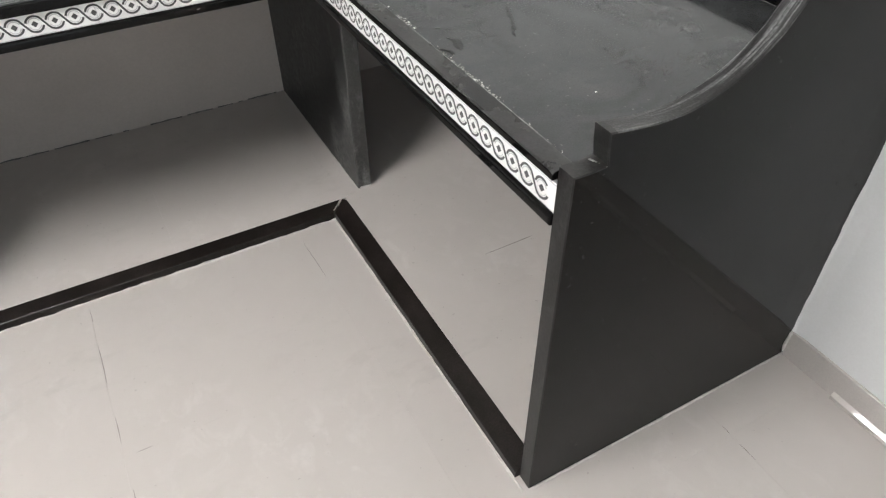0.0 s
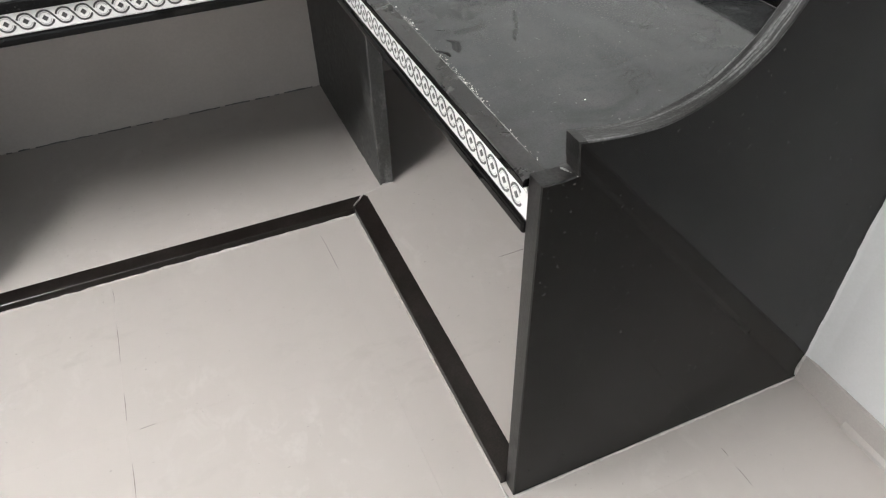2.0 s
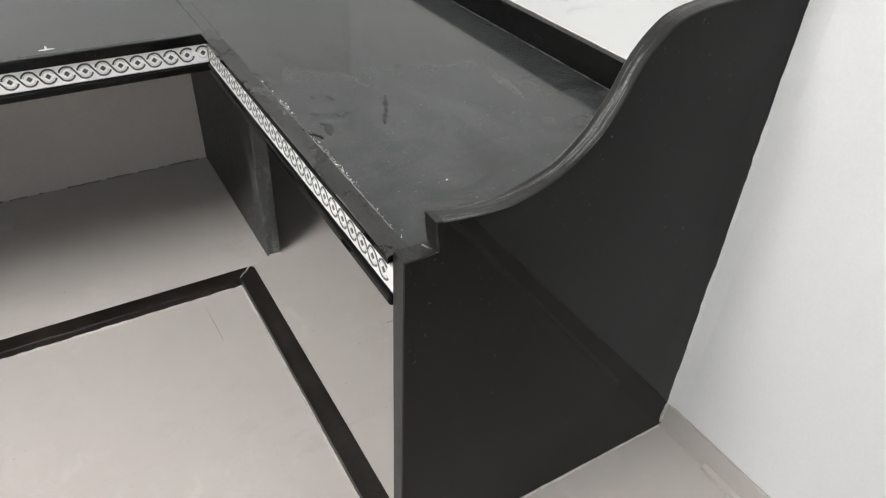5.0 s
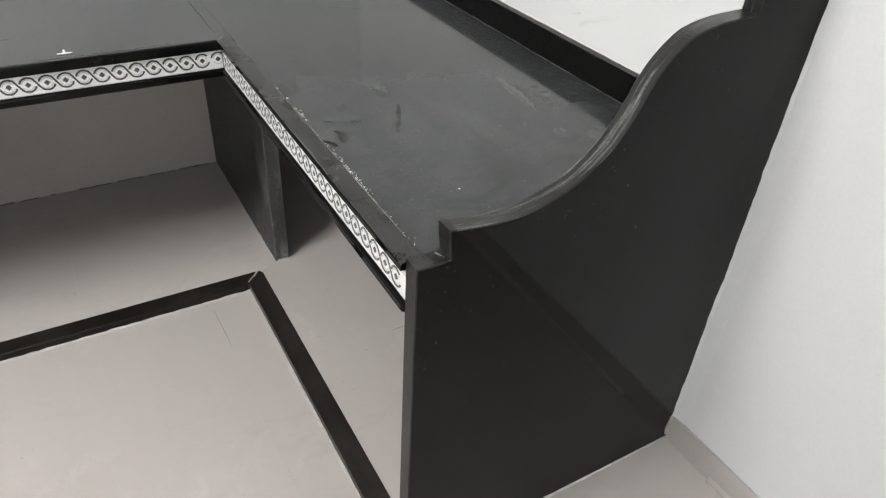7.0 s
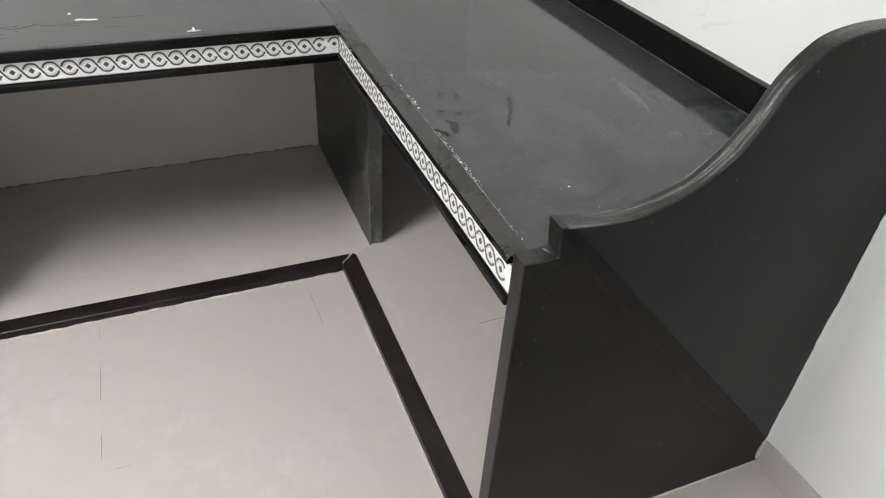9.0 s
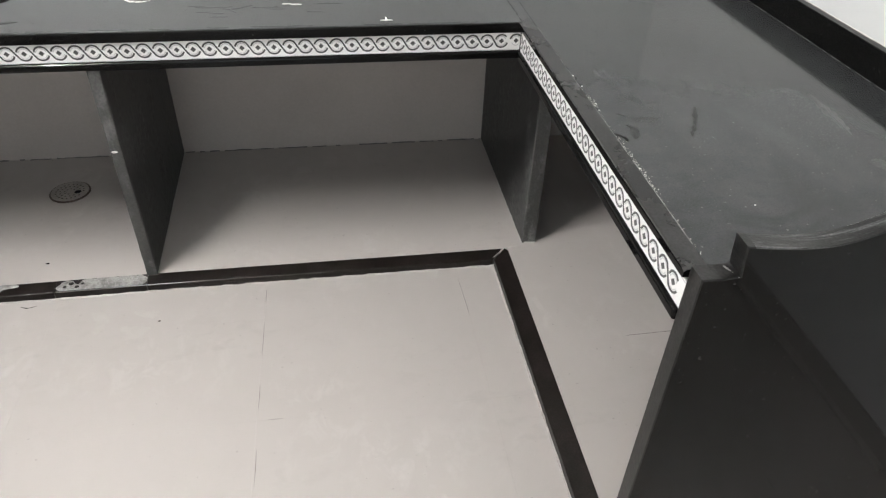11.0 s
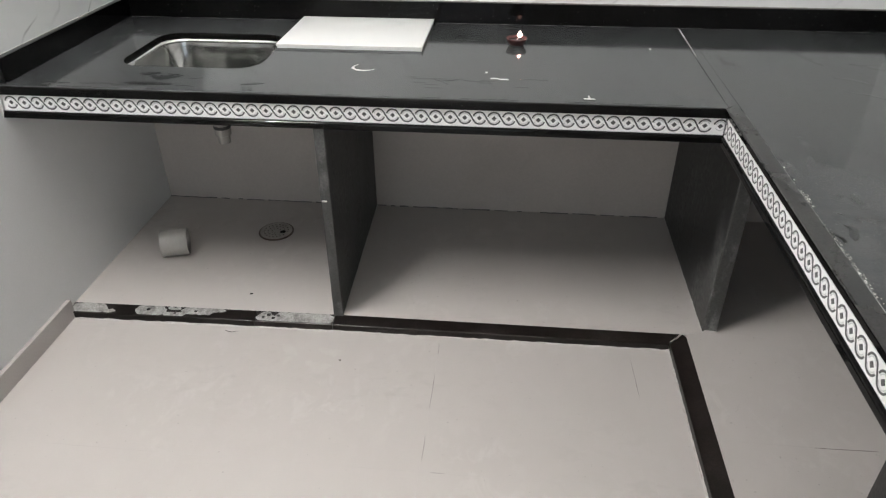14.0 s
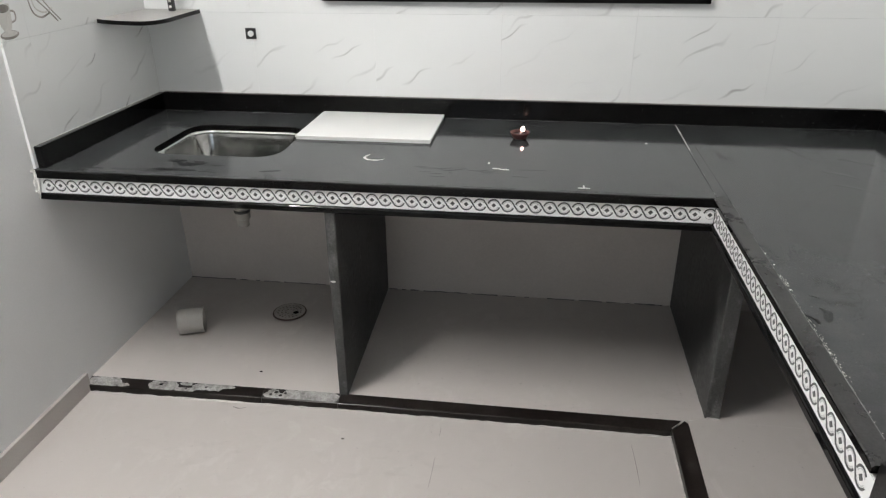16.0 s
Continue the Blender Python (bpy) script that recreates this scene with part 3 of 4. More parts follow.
def cement_film(owner, x0, x1, seed, lo=0.0, hi=1.0, lift=0.0008, name="cement_film"):
    """A thin ragged film of cement on a kerb's flat top between x0 and x1; lo and hi are shares of its depth."""
    rnd = random.Random(seed)
    bm = bmesh.new()
    rows = []
    n = max(int((x1 - x0) / 0.006), 4)
    for i in range(n + 1):
        x = x0 + (x1 - x0) * i / n
        bend = out_of_square(x)
        ya, yb = KF + 0.0035, KB - 0.001
        low, high = KERB_FRONT + 0.0015, PLINTH + 0.001
        k = min(1.0, (i + 0.3) / 3, (n - i + 0.3) / 3) ** 0.5
        a = lo + (hi - lo) * (0.5 - 0.5 * k) + 0.10 * noise.noise((x * 60, seed, 0.3)) * (lo > 0.02 or k < 1)
        c = hi - (hi - lo) * (0.5 - 0.5 * k) + 0.16 * noise.noise((x * 60, seed, 5.1)) - 0.08 * (hi < 0.99)
        a, c = min(max(a, 0), 1), min(max(c, 0), 1)
        rows.append([bm.verts.new((x + rnd.uniform(-0.002, 0.002), ya + (yb - ya) * (a + (c - a) * f) - bend, low + (high - low) * (a + (c - a) * f) + 0.0004 + lift * (0.4 if f in (0, 1) else 1))) for f in (0, 0.3, 0.7, 1)])
    for r, q in zip(rows, rows[1:]):
        for k in range(3):
            bm.faces.new((r[k], r[k + 1], q[k + 1], q[k]))
    return part(name, bm, CEMENT_FILM, owner, "ragged grey cement film")


for k, (xa, xb, lo, hi) in enumerate(((0.001, 0.130, 0.0, 1.0), (0.115, 0.165, 0.0, 0.55), (0.236, 0.350, 0.0, 1.0), (0.330, 0.425, 0.0, 0.5), (0.352, 0.400, 0.62, 1.0),
                                      (0.405, 0.520, 0.25, 1.0), (0.500, 0.565, 0.60, 1.0))):
    cement_film(kerb_a, xa, xb, 700 + k, lo, hi, 0.0008 + 0.0003 * k)
for k, (xa, xb, lo, hi) in enumerate(((0.6755, 0.790, 0.0, 0.70), (0.690, 0.730, 0.45, 1.0), (0.745, 0.9525, 0.0, 1.0))):
    cement_film(kerb_b, xa, xb, 720 + k, lo, hi, 0.0008 + 0.0003 * k)
for xa, f, r in ((0.704, 0.35, 0.006), (0.722, 0.6, 0.008), (0.741, 0.3, 0.007), (0.757, 0.55, 0.005), (0.457, 0.6, 0.006), (0.385, 0.3, 0.005)):
    part("chip", lathe_bm([(0.0, 0.0), (r, 0.0), (0.0, 0.0003)], 9, (xa, KF + 0.045 * f - out_of_square(xa), KERB_FRONT + 0.010 * f + 0.0038)), KERB, kerb_b if xa > 0.674 else kerb_a, "dark chip in the cement")
part("drill_mark", lathe_bm([(0.0, 0.0), (0.007, 0.0), (0.0, 0.0004)], 12, (0.284, KF + 0.026 - 0.0155, KERB_FRONT + 0.0090)), DIRT, kerb_a, "small dark drill mark")

# ---- sink ----
sink = empty("sink", "undermount stainless steel sink with watery smears", "sink")
bm = bmesh.new()
x0, y0, x1, y1 = SINK
rings = []
for off, z, r in ((0.0105, 0.8180, 0.078), (0.014, 0.805, 0.075), (0.026, 0.72, 0.07), (0.036, 0.695, 0.062), (0.060, 0.684, 0.045), (0.12, 0.681, 0.03)):
    rings.append([bm.verts.new((u, v, z)) for u, v in rounded_rect(x0 + off, y0 + off, x1 - off, y1 - off, r)])
for a, b in zip(rings, rings[1:]):
    for k in range(len(a)):
        bm.faces.new((a[k], a[(k + 1) % len(a)], b[(k + 1) % len(b)], b[k]))
bm.faces.new(rings[-1])
part("bowl", bm, STEEL, sink, "shiny stainless steel bowl", smooth=True)
bm = bmesh.new()
rings = []
for off, z, r in ((0.0006, 0.8000, 0.0845), (0.0006, 0.8290, 0.0845), (0.004, 0.8310, 0.082), (0.0090, 0.8295, 0.079), (0.0110, 0.8240, 0.078), (0.0085, 0.8000, 0.078)):
    rings.append([bm.verts.new((u, v, z)) for u, v in rounded_rect(x0 + off, y0 + off, x1 - off, y1 - off, r)])
for a, b in zip(rings, rings[1:] + rings[:1]):
    for k in range(len(a)):
        bm.faces.new((a[k], a[(k + 1) % len(a)], b[(k + 1) % len(b)], b[k]))
part("rim", bm, STEEL_RIM, sink, "bright polished steel rim", smooth=True)
part("strainer", lathe_bm([(0.0, 0.0), (0.018, 0.0), (0.034, 0.003), (0.042, 0.002), (0.042, 0.0)], 24, (0.505, -0.43, 0.6825)), STEEL, sink)
outlet = part("outlet", lathe_bm([(0.019, 0.512), (0.022, 0.515), (0.022, 0.542), (0.029, 0.546), (0.029, 0.582), (0.026, 0.586), (0.026, 0.681)], 24, (0.505, -0.43, 0.0)), PVC, sink, "off-white plastic waste coupling")
bm = lathe_bm([(0.0292, 0.570), (0.0308, 0.572), (0.0308, 0.580), (0.0292, 0.582)], 24, (0.505, -0.43, 0.0))
part("gasket", bm, BLACK_PLASTIC, outlet)

# ---- things lying about ----
tagged(part("ceramic_tile", box_bm(0.733, -0.388, TOP, 1.227, -0.029, TOP + 0.0072, 0.001), WHITE_TILE), "white ceramic wall tile lying under another beside the sink", "tile", "stacked tiles")
tagged(part("ceramic_tile", box_bm(0.730, -0.390, TOP + 0.0076, 1.229, -0.028, TOP + 0.0150, 0.001), WHITE_TILE), "plain white ceramic tile lying on another beside the sink", "tile", "stacked tiles")

diya = empty("oil_lamp", "small lit red clay oil lamp on the worktop", "oil lamp")
LX, LY = 1.540, -0.283
part("bowl", lathe_bm([(0.0, 0.0), (0.020, 0.0), (0.024, 0.004), (0.034, 0.020), (0.036, 0.024), (0.033, 0.024), (0.022, 0.010), (0.0, 0.008)], 24, (LX, LY, TOP)), CLAY, diya, smooth=True)
part("oil", lathe_bm([(0.0, 0.0175), (0.0285, 0.0175), (0.0, 0.0176)], 20, (LX, LY, TOP)), DIRT, diya)
bm = lathe_bm([(0.0018, 0.0), (0.0018, 0.016), (0.0, 0.017)], 8)
bmesh.ops.transform(bm, matrix=pose(LX, LY, TOP + 0.016, 0, 35, 0), verts=bm.verts[:])
part("wick", bm, CHALK, diya)
part("flame", lathe_bm([(0.0, 0.0), (0.0048, 0.003), (0.0072, 0.007), (0.0056, 0.012), (0.0026, 0.017), (0.0, 0.020)], 14, (LX + 0.010, LY, TOP + 0.026)), FLAME, diya, "bright warm flame", smooth=True)

pipe = empty("pipe_offcut", "short grey plastic pipe offcut lying under the sink", "pipe")
bm = bmesh.new()
prof = [(0.053, -0.050), (0.053, 0.050), (0.0485, 0.050), (0.0485, -0.050)]
rings = [[bm.verts.new((z, r * math.cos(2 * math.pi * k / 32), r * math.sin(2 * math.pi * k / 32))) for k in range(32)] for r, z in prof]
for a, b in zip(rings, rings[1:] + rings[:1]):
    for k in range(32):
        bm.faces.new((a[k], a[(k + 1) % 32], b[(k + 1) % 32], b[k]))
bmesh.ops.transform(bm, matrix=pose(0.236, -0.462, PLINTH + 0.053, 0, 0, 19), verts=bm.verts[:])
for f in bm.faces:
    f.smooth = True
for e in bm.edges:
    e.smooth = abs((e.verts[0].co - e.verts[1].co).normalized().z) > 2 or len(e.link_faces) < 2 or e.link_faces[0].normal.dot(e.link_faces[1].normal) > 0.7
part("tube_wall", bm, PVC, pipe)

drain = empty("floor_drain", "round steel floor drain with a perforated grate", "floor drain")
DX, DY = 0.579, -0.262
part("ring", lathe_bm([(0.060, 0.0), (0.0725, 0.0), (0.0725, 0.003), (0.070, 0.005), (0.062, 0.004), (0.060, 0.0)], 40, (DX, DY, PLINTH)), RUST, drain, "brown grimy outer ring")
holes = [[(DX + 0.030 + 0.013 * math.cos(radians(a)), DY - 0.006 + 0.013 * math.sin(radians(a))) for a in range(0, 360, 24)]]
for ring_r, count in ((0.018, 8), (0.034, 14), (0.049, 20)):
    for k in range(count):
        a = 2 * math.pi * k / count
        hx, hy = DX + ring_r * math.cos(a), DY + ring_r * math.sin(a)
        if (hx - DX - 0.030) ** 2 + (hy - DY + 0.006) ** 2 > 0.019 ** 2:
            holes.append([(hx + 0.0042 * math.cos(radians(b)), hy + 0.0042 * math.sin(radians(b))) for b in range(0, 360, 60)])
bm = prism_bm([(DX + 0.0665 * math.cos(radians(a)), DY + 0.0665 * math.sin(radians(a))) for a in range(0, 360, 9)], "z", PLINTH + 0.0045, PLINTH + 0.0062, holes)
part("grate", bm, DRAIN_PLATE, drain, "worn beige perforated grate")
part("well", lathe_bm([(0.0, 0.0005), (0.0600, 0.0005), (0.0, 0.0006)], 32, (DX, DY, PLINTH)), DIRT, drain, "dark well under the grate")

# corner shelf
shelf_line = [(WEST_FACE, -0.335)] + spline([(0.06, -0.361), (0.13, -0.379), (0.19, -0.388), (0.224, -0.382), (0.248, -0.352), (0.260, -0.300), (0.255, -0.204), (0.248, -0.10), (0.246, -0.04)], 8) + [(0.243, -0.004), (WEST_FACE, -0.004)]
bm = prism_bm(shelf_line, "z", 1.241, 1.2555)
bm.normal_update()
for f in bm.faces:
    f.material_index = 1 if abs(f.normal.z) > 0.9 else 0
tagged(part("corner_shelf", bm, [GRANITE, SHELF_TOP]), "small rounded black granite corner shelf on tiled walls", "shelf")
bt = empty("bottle", "slim black bottle with pale marks on the corner shelf", "bottle")
part("body", box_bm(0.153, -0.084, 1.2555, 0.175, -0.064, 1.40, 0.003, 2), BLACK_PLASTIC, bt)
for k in range(4):
    part("label_bar", box_bm(0.159, -0.0848, 1.268 + 0.022 * k, 0.169, -0.0838, 1.277 + 0.022 * k), CHALK, bt)

# granite ledge and wiring box on the back wall
tagged(part("wall_ledge", box_bm(0.757, -0.030, 1.292, 2.192, -0.004, 1.318, 0.001), GRANITE), "thin black granite ledge on the tiled back wall", "ledge")
wb = empty("wiring_box", "small open black wiring box in the tiled wall", "wiring box")
bm = prism_bm([(0.425, 1.144), (0.467, 1.144), (0.467, 1.186), (0.425, 1.186)], "y", -0.009, -0.0045, [[(0.431, 1.150), (0.461, 1.150), (0.461, 1.180), (0.431, 1.180)]])
part("rim", bm, BLACK_PLASTIC, wb)
part("back", box_bm(0.431, -0.0075, 1.150, 0.461, -0.005, 1.180), BLACK_PLASTIC, wb)
bm = lathe_bm([(0.0, 0.0), (0.0115, 0.0), (0.0115, 0.008), (0.007, 0.010), (0.0, 0.010)], 20)
bmesh.ops.transform(bm, matrix=pose(0.447, -0.0075, 1.165, 90, 0, 0), verts=bm.verts[:])
part("cap", bm, WHITE_TILE, wb, "round white plastic cap")

bm = bmesh.new()
bmesh.ops.create_icosphere(bm, subdivisions=3, radius=1)
for v in bm.verts:
    k = 1 + 0.35 * noise.noise(v.co * 2.3)
    v.co = Vector((0.002 + max(v.co.x, -0.1) * 0.010 * k, FRONT - 0.001 + v.co.y * 0.006 * k, 0.802 + v.co.z * 0.050 * k))
tagged(part("cement_dab", bm, CHALK), "rough white cement dab where the worktop meets the wall", "cement dab")

# glossy chamfered bead, added where east skirting meets floor to catch the tube's highlight
bead = [(W_EAST - 0.0092, 0.0), (W_EAST - 0.0092, 0.0205), (W_EAST - 0.0185, 0.0115), (W_EAST - 0.0185, 0.0)]
bm = prism_bm(bead, "y", Y_SOUTH, PANEL_OUT - 0.16)
structure("highlight_bead_east", bm, HIGHLIGHT_BEAD, "added glossy greige chamfer along the skirting foot, shaped to catch a highlight", "trim")


# ---- crumbs and marks ----
def crumb(at, size, seed, mat, label, name="plaster_crumb"):
    rnd = random.Random(seed)
    bm = bmesh.new()
    bmesh.ops.create_icosphere(bm, subdivisions=2, radius=1)
    for v in bm.verts:
        k = rnd.uniform(0.75, 1.2)
        v.co = Vector((at[0] + v.co.x * size[0] * k, at[1] + v.co.y * size[1] * k, at[2] + size[2] * 0.8 + v.co.z * size[2]))
    return tagged(part(name, bm, mat), label, "crumb", "crumbs")


for k, (y, z, w, h) in enumerate(((-0.832, 0.776, 0.007, 0.004), (-0.834, 0.798, 0.003, 0.011), (-0.829, 0.843, 0.009, 0.005), (-0.808, 0.860, 0.010, 0.003), (-0.803, 0.896, 0.002, 0.010))):
    crumb((0.002, y, z), (0.0055, w, h), 300 + k, CHALK, "ragged white plaster lump on the wall beside the worktop end", "plaster_lump")
crumb((1.478, -0.638, TOP), (0.014, 0.003, 0.002), 1, CHALK, "white plaster crumb on the black worktop")
crumb((1.505, -0.645, TOP), (0.017, 0.003, 0.002), 2, CHALK, "white plaster crumb on the black worktop")
crumb((1.452, -0.585, TOP), (0.004, 0.004, 0.002), 3, CHALK, "white plaster crumb on the black worktop")
crumb((1.747, -0.787, TOP), (0.018, 0.003, 0.002), 4, CHALK, "white plaster crumb near the worktop edge")
crumb((1.748, -0.775, TOP), (0.003, 0.014, 0.002), 5, CHALK, "white plaster crumb near the worktop edge")
crumb((1.985, -0.30, TOP), (0.004, 0.004, 0.002), 6, CHALK, "white plaster crumb on the black worktop")
crumb((1.012, -0.984, 0.0), (0.005, 0.0035, 0.0018), 7, JOINT_DIRT, "dark grit crumb on the greige floor", "grit")
crumb((0.62, -0.70, PLINTH), (0.006, 0.004, 0.002), 8, DIRT, "dark grit crumb on the plinth", "grit")


def smear(points, width, z, mat, label, seed, name="smear"):
    """A very thin uneven smear lying on a flat surface."""
    rnd = random.Random(seed)
    line = spline(points, 6)
    bm = bmesh.new()
    rows = []
    n = len(line) - 1
    for i, (u, v) in enumerate(line):
        a, b = line[max(i - 1, 0)], line[min(i + 1, n)]
        d = Vector((b[0] - a[0], b[1] - a[1])).normalized()
        w = width * (0.25 + math.sin(math.pi * i / n)) * rnd.uniform(0.55, 1.1)
        o = Vector((-d.y, d.x)) * w / 2
        rows.append([bm.verts.new((u + o.x, v + o.y, z + 0.0003)), bm.verts.new((u, v, z + 0.0006)), bm.verts.new((u - o.x, v - o.y, z + 0.0003))])
    for a, b in zip(rows, rows[1:]):
        for k in range(2):
            bm.faces.new((a[k], a[k + 1], b[k + 1], b[k]))
    return tagged(part(name, bm, mat), label, "smear")


smear([(1.045, -0.535), (1.032, -0.562), (1.045, -0.588), (1.080, -0.594), (1.105, -0.578)], 0.010, TOP, CHALK, "curved white plaster smear on black granite", 11)
smear([(0.43, -0.690), (0.46, -0.712), (0.50, -0.705), (0.53, -0.685)], 0.034, TOP - 0.0002, DIRT, "dark wet smear in front of the sink", 12, "wet_mark")
smear([(0.735, -0.752), (0.765, -0.742), (0.80, -0.735)], 0.02, TOP, DIRT, "dark wet smear on the worktop", 13, "wet_mark")
smear([(0.38, -0.765), (0.45, -0.766), (0.53, -0.766)], 0.026, TOP - 0.0002, DIRT, "dark wet smear near the worktop edge", 14, "wet_mark")
smear([(1.31, -0.19), (1.335, -0.205), (1.37, -0.235)], 0.04, TOP, DIRT, "dark oil stain near the upstand", 15, "wet_mark")
smear([(1.44, -0.22), (1.46, -0.235), (1.48, -0.245)], 0.03, TOP, DIRT, "dark oil stain beside the clay lamp", 16, "wet_mark")
smear([(2.150, -1.462), (2.160, -1.472), (2.168, -1.486), (2.166, -1.500)], 0.009, TOP, DIRT, "dark curved smear beside the worktop strip", 17, "wet_mark")
smear([(2.189, -1.430), (2.200, -1.448), (2.194, -1.468), (2.188, -1.490)], 0.018, TOP, SCUFF, "dark smear on the dusty worktop", 18, "wet_mark")
smear([(2.185, -1.381), (2.194, -1.384), (2.203, -1.391)], 0.005, TOP, SCUFF, "short dark streak on the dusty worktop", 28, "wet_mark")
for k, (xa, ya, w) in enumerate(((2.374, -1.362, 0.009), (2.362, -1.388, 0.012), (2.350, -1.415, 0.008), (2.336, -1.440, 0.010), (2.322, -1.462, 0.006))):
    smear([(xa, ya), (xa - 0.008, ya - 0.014), (xa - 0.013, ya - 0.030)], w, TOP - 0.0002, SCUFF, "faint dark streak on the dusty worktop", 290 + k, "wet_mark")
smear([(2.668, -1.315), (2.662, -1.380), (2.656, -1.450), (2.646, -1.515)], 0.026, TOP - 0.0002, DUST_WIPE, "pale dust wipe along the upstand", 31, "dust_wipe")
smear([(2.640, -1.612), (2.632, -1.628), (2.622, -1.650)], 0.030, TOP - 0.0002, DUST_WIPE, "pale dust wipe beside the curved panel", 32, "dust_wipe")
smear([(2.430, -0.270), (2.455, -0.320), (2.480, -0.380), (2.500, -0.425)], 0.016, TOP - 0.0002, DUST_WIPE, "pale curved dust wipe on the worktop", 33, "dust_wipe")
smear([(1.295, -0.650), (1.320, -0.668), (1.350, -0.662), (1.385, -0.640)], 0.006, TOP, DUST_WIPE, "pale scuffed plaster scratch on the worktop", 34, "dust_wipe")
smear([(1.335, -0.640), (1.328, -0.668), (1.345, -0.700)], 0.004, TOP, DUST_WIPE, "pale scuffed plaster scratch on the worktop", 35, "dust_wipe")
smear([(0.575, -0.868), (0.60, -0.876), (0.625, -0.868)], 0.003, 0.0, DIRT, "curled dark hair-thin thread on the floor", 19, "thread")
# rubbed streaks and dust wipes on the worktop
rnd = random.Random(77)
for k in range(10):
    xa, ya = 1.20 + 0.42 * rnd.random(), -0.735 + 0.10 * rnd.random()
    ln = rnd.uniform(0.03, 0.10)
    smear([(xa, ya), (xa + ln / 2, ya + rnd.uniform(-0.004, 0.004)), (xa + ln, ya + rnd.uniform(-0.006, 0.006))], rnd.uniform(0.008, 0.016), TOP - 0.0002, SCUFF, "faint dark rubbed streak on the worktop", 100 + k, "scuff")
for k in range(6):
    xa, ya = 0.10 + 0.50 * rnd.random(), -0.79 + 0.12 * rnd.random()
    ln = rnd.uniform(0.04, 0.12)
    smear([(xa, ya), (xa + ln / 2, ya + rnd.uniform(-0.008, 0.008)), (xa + ln, ya + rnd.uniform(-0.01, 0.01))], rnd.uniform(0.012, 0.028), TOP - 0.0002, SCUFF, "faint dark wet streak before the sink", 130 + k, "scuff")
for k in range(9):
    xa, ya = 0.07 + 0.11 * rnd.random(), -0.62 + 0.40 * rnd.random()
    ln = rnd.uniform(0.03, 0.07)
    smear([(xa, ya), (xa + rnd.uniform(-0.01, 0.02), ya + ln / 2), (xa + rnd.uniform(-0.01, 0.03), ya + ln)], rnd.uniform(0.008, 0.022), TOP - 0.0002, SCUFF, "faint dark wet streak beside the sink", 190 + k, "scuff")
for k in range(14):
    xa = 0.18 + 0.135 * k + rnd.uniform(-0.03, 0.03)
    ln = rnd.uniform(0.05, 0.12)
    smear([(xa, -0.809), (xa + ln / 2, -0.810 + rnd.uniform(-0.002, 0.002)), (xa + ln, -0.811)], rnd.uniform(0.006, 0.012), TOP - 0.0001, SCUFF, "dark wet streak along the worktop's front edge", 240 + k, "scuff")
for k in range(7):
    xa, ya = 0.36 + 0.14 * rnd.random(), -0.70 + 0.05 * rnd.random()
    smear([(xa, ya), (xa + 0.018, ya - rnd.uniform(0.0, 0.015)), (xa + 0.04, ya + rnd.uniform(-0.01, 0.01))], rnd.uniform(0.006, 0.014), TOP - 0.0001, DIRT, "small dark drip mark before the sink", 210 + k, "wet_mark")
for k in range(4):
    xa, ya = 2.40 + 0.30 * rnd.random(), -0.75 + 0.50 * rnd.random()
    smear([(xa, ya), (xa + 0.05, ya - 0.02), (xa + 0.09, ya - 0.06)], rnd.uniform(0.010, 0.022), TOP - 0.0002, DUST_WIPE, "faint pale dust wipe on the worktop", 150 + k, "dust_wipe")
for k, (xa, ya) in enumerate(((2.152, -1.18), (2.155, -1.24), (2.158, -1.33), (2.155, -1.36), (2.152, -1.60), (2.31, -1.74))):
    crumb((xa, ya, TOP), (rnd.uniform(0.001, 0.0022), rnd.uniform(0.0015, 0.004), 0.0008), 60 + k, CHALK, "tiny white plaster crumb on the worktop")
# plaster grit caught along the strip's seam
grit = bmesh.new()
for k in range(220):
    yy = rnd.choice((rnd.gauss(-1.32, 0.018), rnd.gauss(-1.55, 0.05), rnd.gauss(-1.62, 0.03), rnd.uniform(-1.88, -1.25)))
    r = rnd.uniform(0.0003, 0.0009)
    bmesh.ops.create_icosphere(grit, subdivisions=1, radius=r, matrix=Matrix.Translation((2.1505 + abs(rnd.gauss(0, 0.004)), yy, TOP + 0.4 * r)) @ Matrix.Diagonal((1, rnd.uniform(0.8, 2.2), 0.6, 1)))
tagged(part("plaster_grit", grit, GROUT), "fine white plaster grit along the worktop seam", "grit", kind="stuff")

for k, pts in enumerate(([(0.93, -0.93), (0.98, -0.95), (1.02, -0.94)], [(0.90, -1.00), (0.95, -1.02), (0.99, -1.01)], [(0.80, -0.92), (0.84, -0.96), (0.83, -1.02)])):
    smear(pts, 0.035, -0.0002, FLOOR_DUST, "faint pale cement smear on the floor tiles", 170 + k, "cement_smear")

# dark dirt dashes in the floor joints
for k, (xa, ya, xb, yb) in enumerate(((1.965, -0.885, 1.972, -1.07), (1.330, -0.87, 1.331, -0.93), (1.331, -1.02, 1.331, -1.17), (1.332, -1.28, 1.332, -1.37),
                                      (1.335, -1.50, 1.335, -1.62), (2.618, -2.025, 2.618, -2.05), (2.617, -2.08, 2.617, -2.13), (1.36, -1.409, 1.40, -1.409))):
    smear([(xa, ya), ((xa + xb) / 2 + 0.001, (ya + yb) / 2), (xb, yb)], 0.0013, 0.0, JOINT_DIRT, "dark dirt line along a floor tile joint", 30 + k, "joint_dirt")
smear([(2.42, -1.251), (2.50, -1.250), (2.59, -1.248)], 0.003, PLINTH, JOINT_DIRT, "dark dirt line along a plinth tile joint", 44, "joint_dirt")

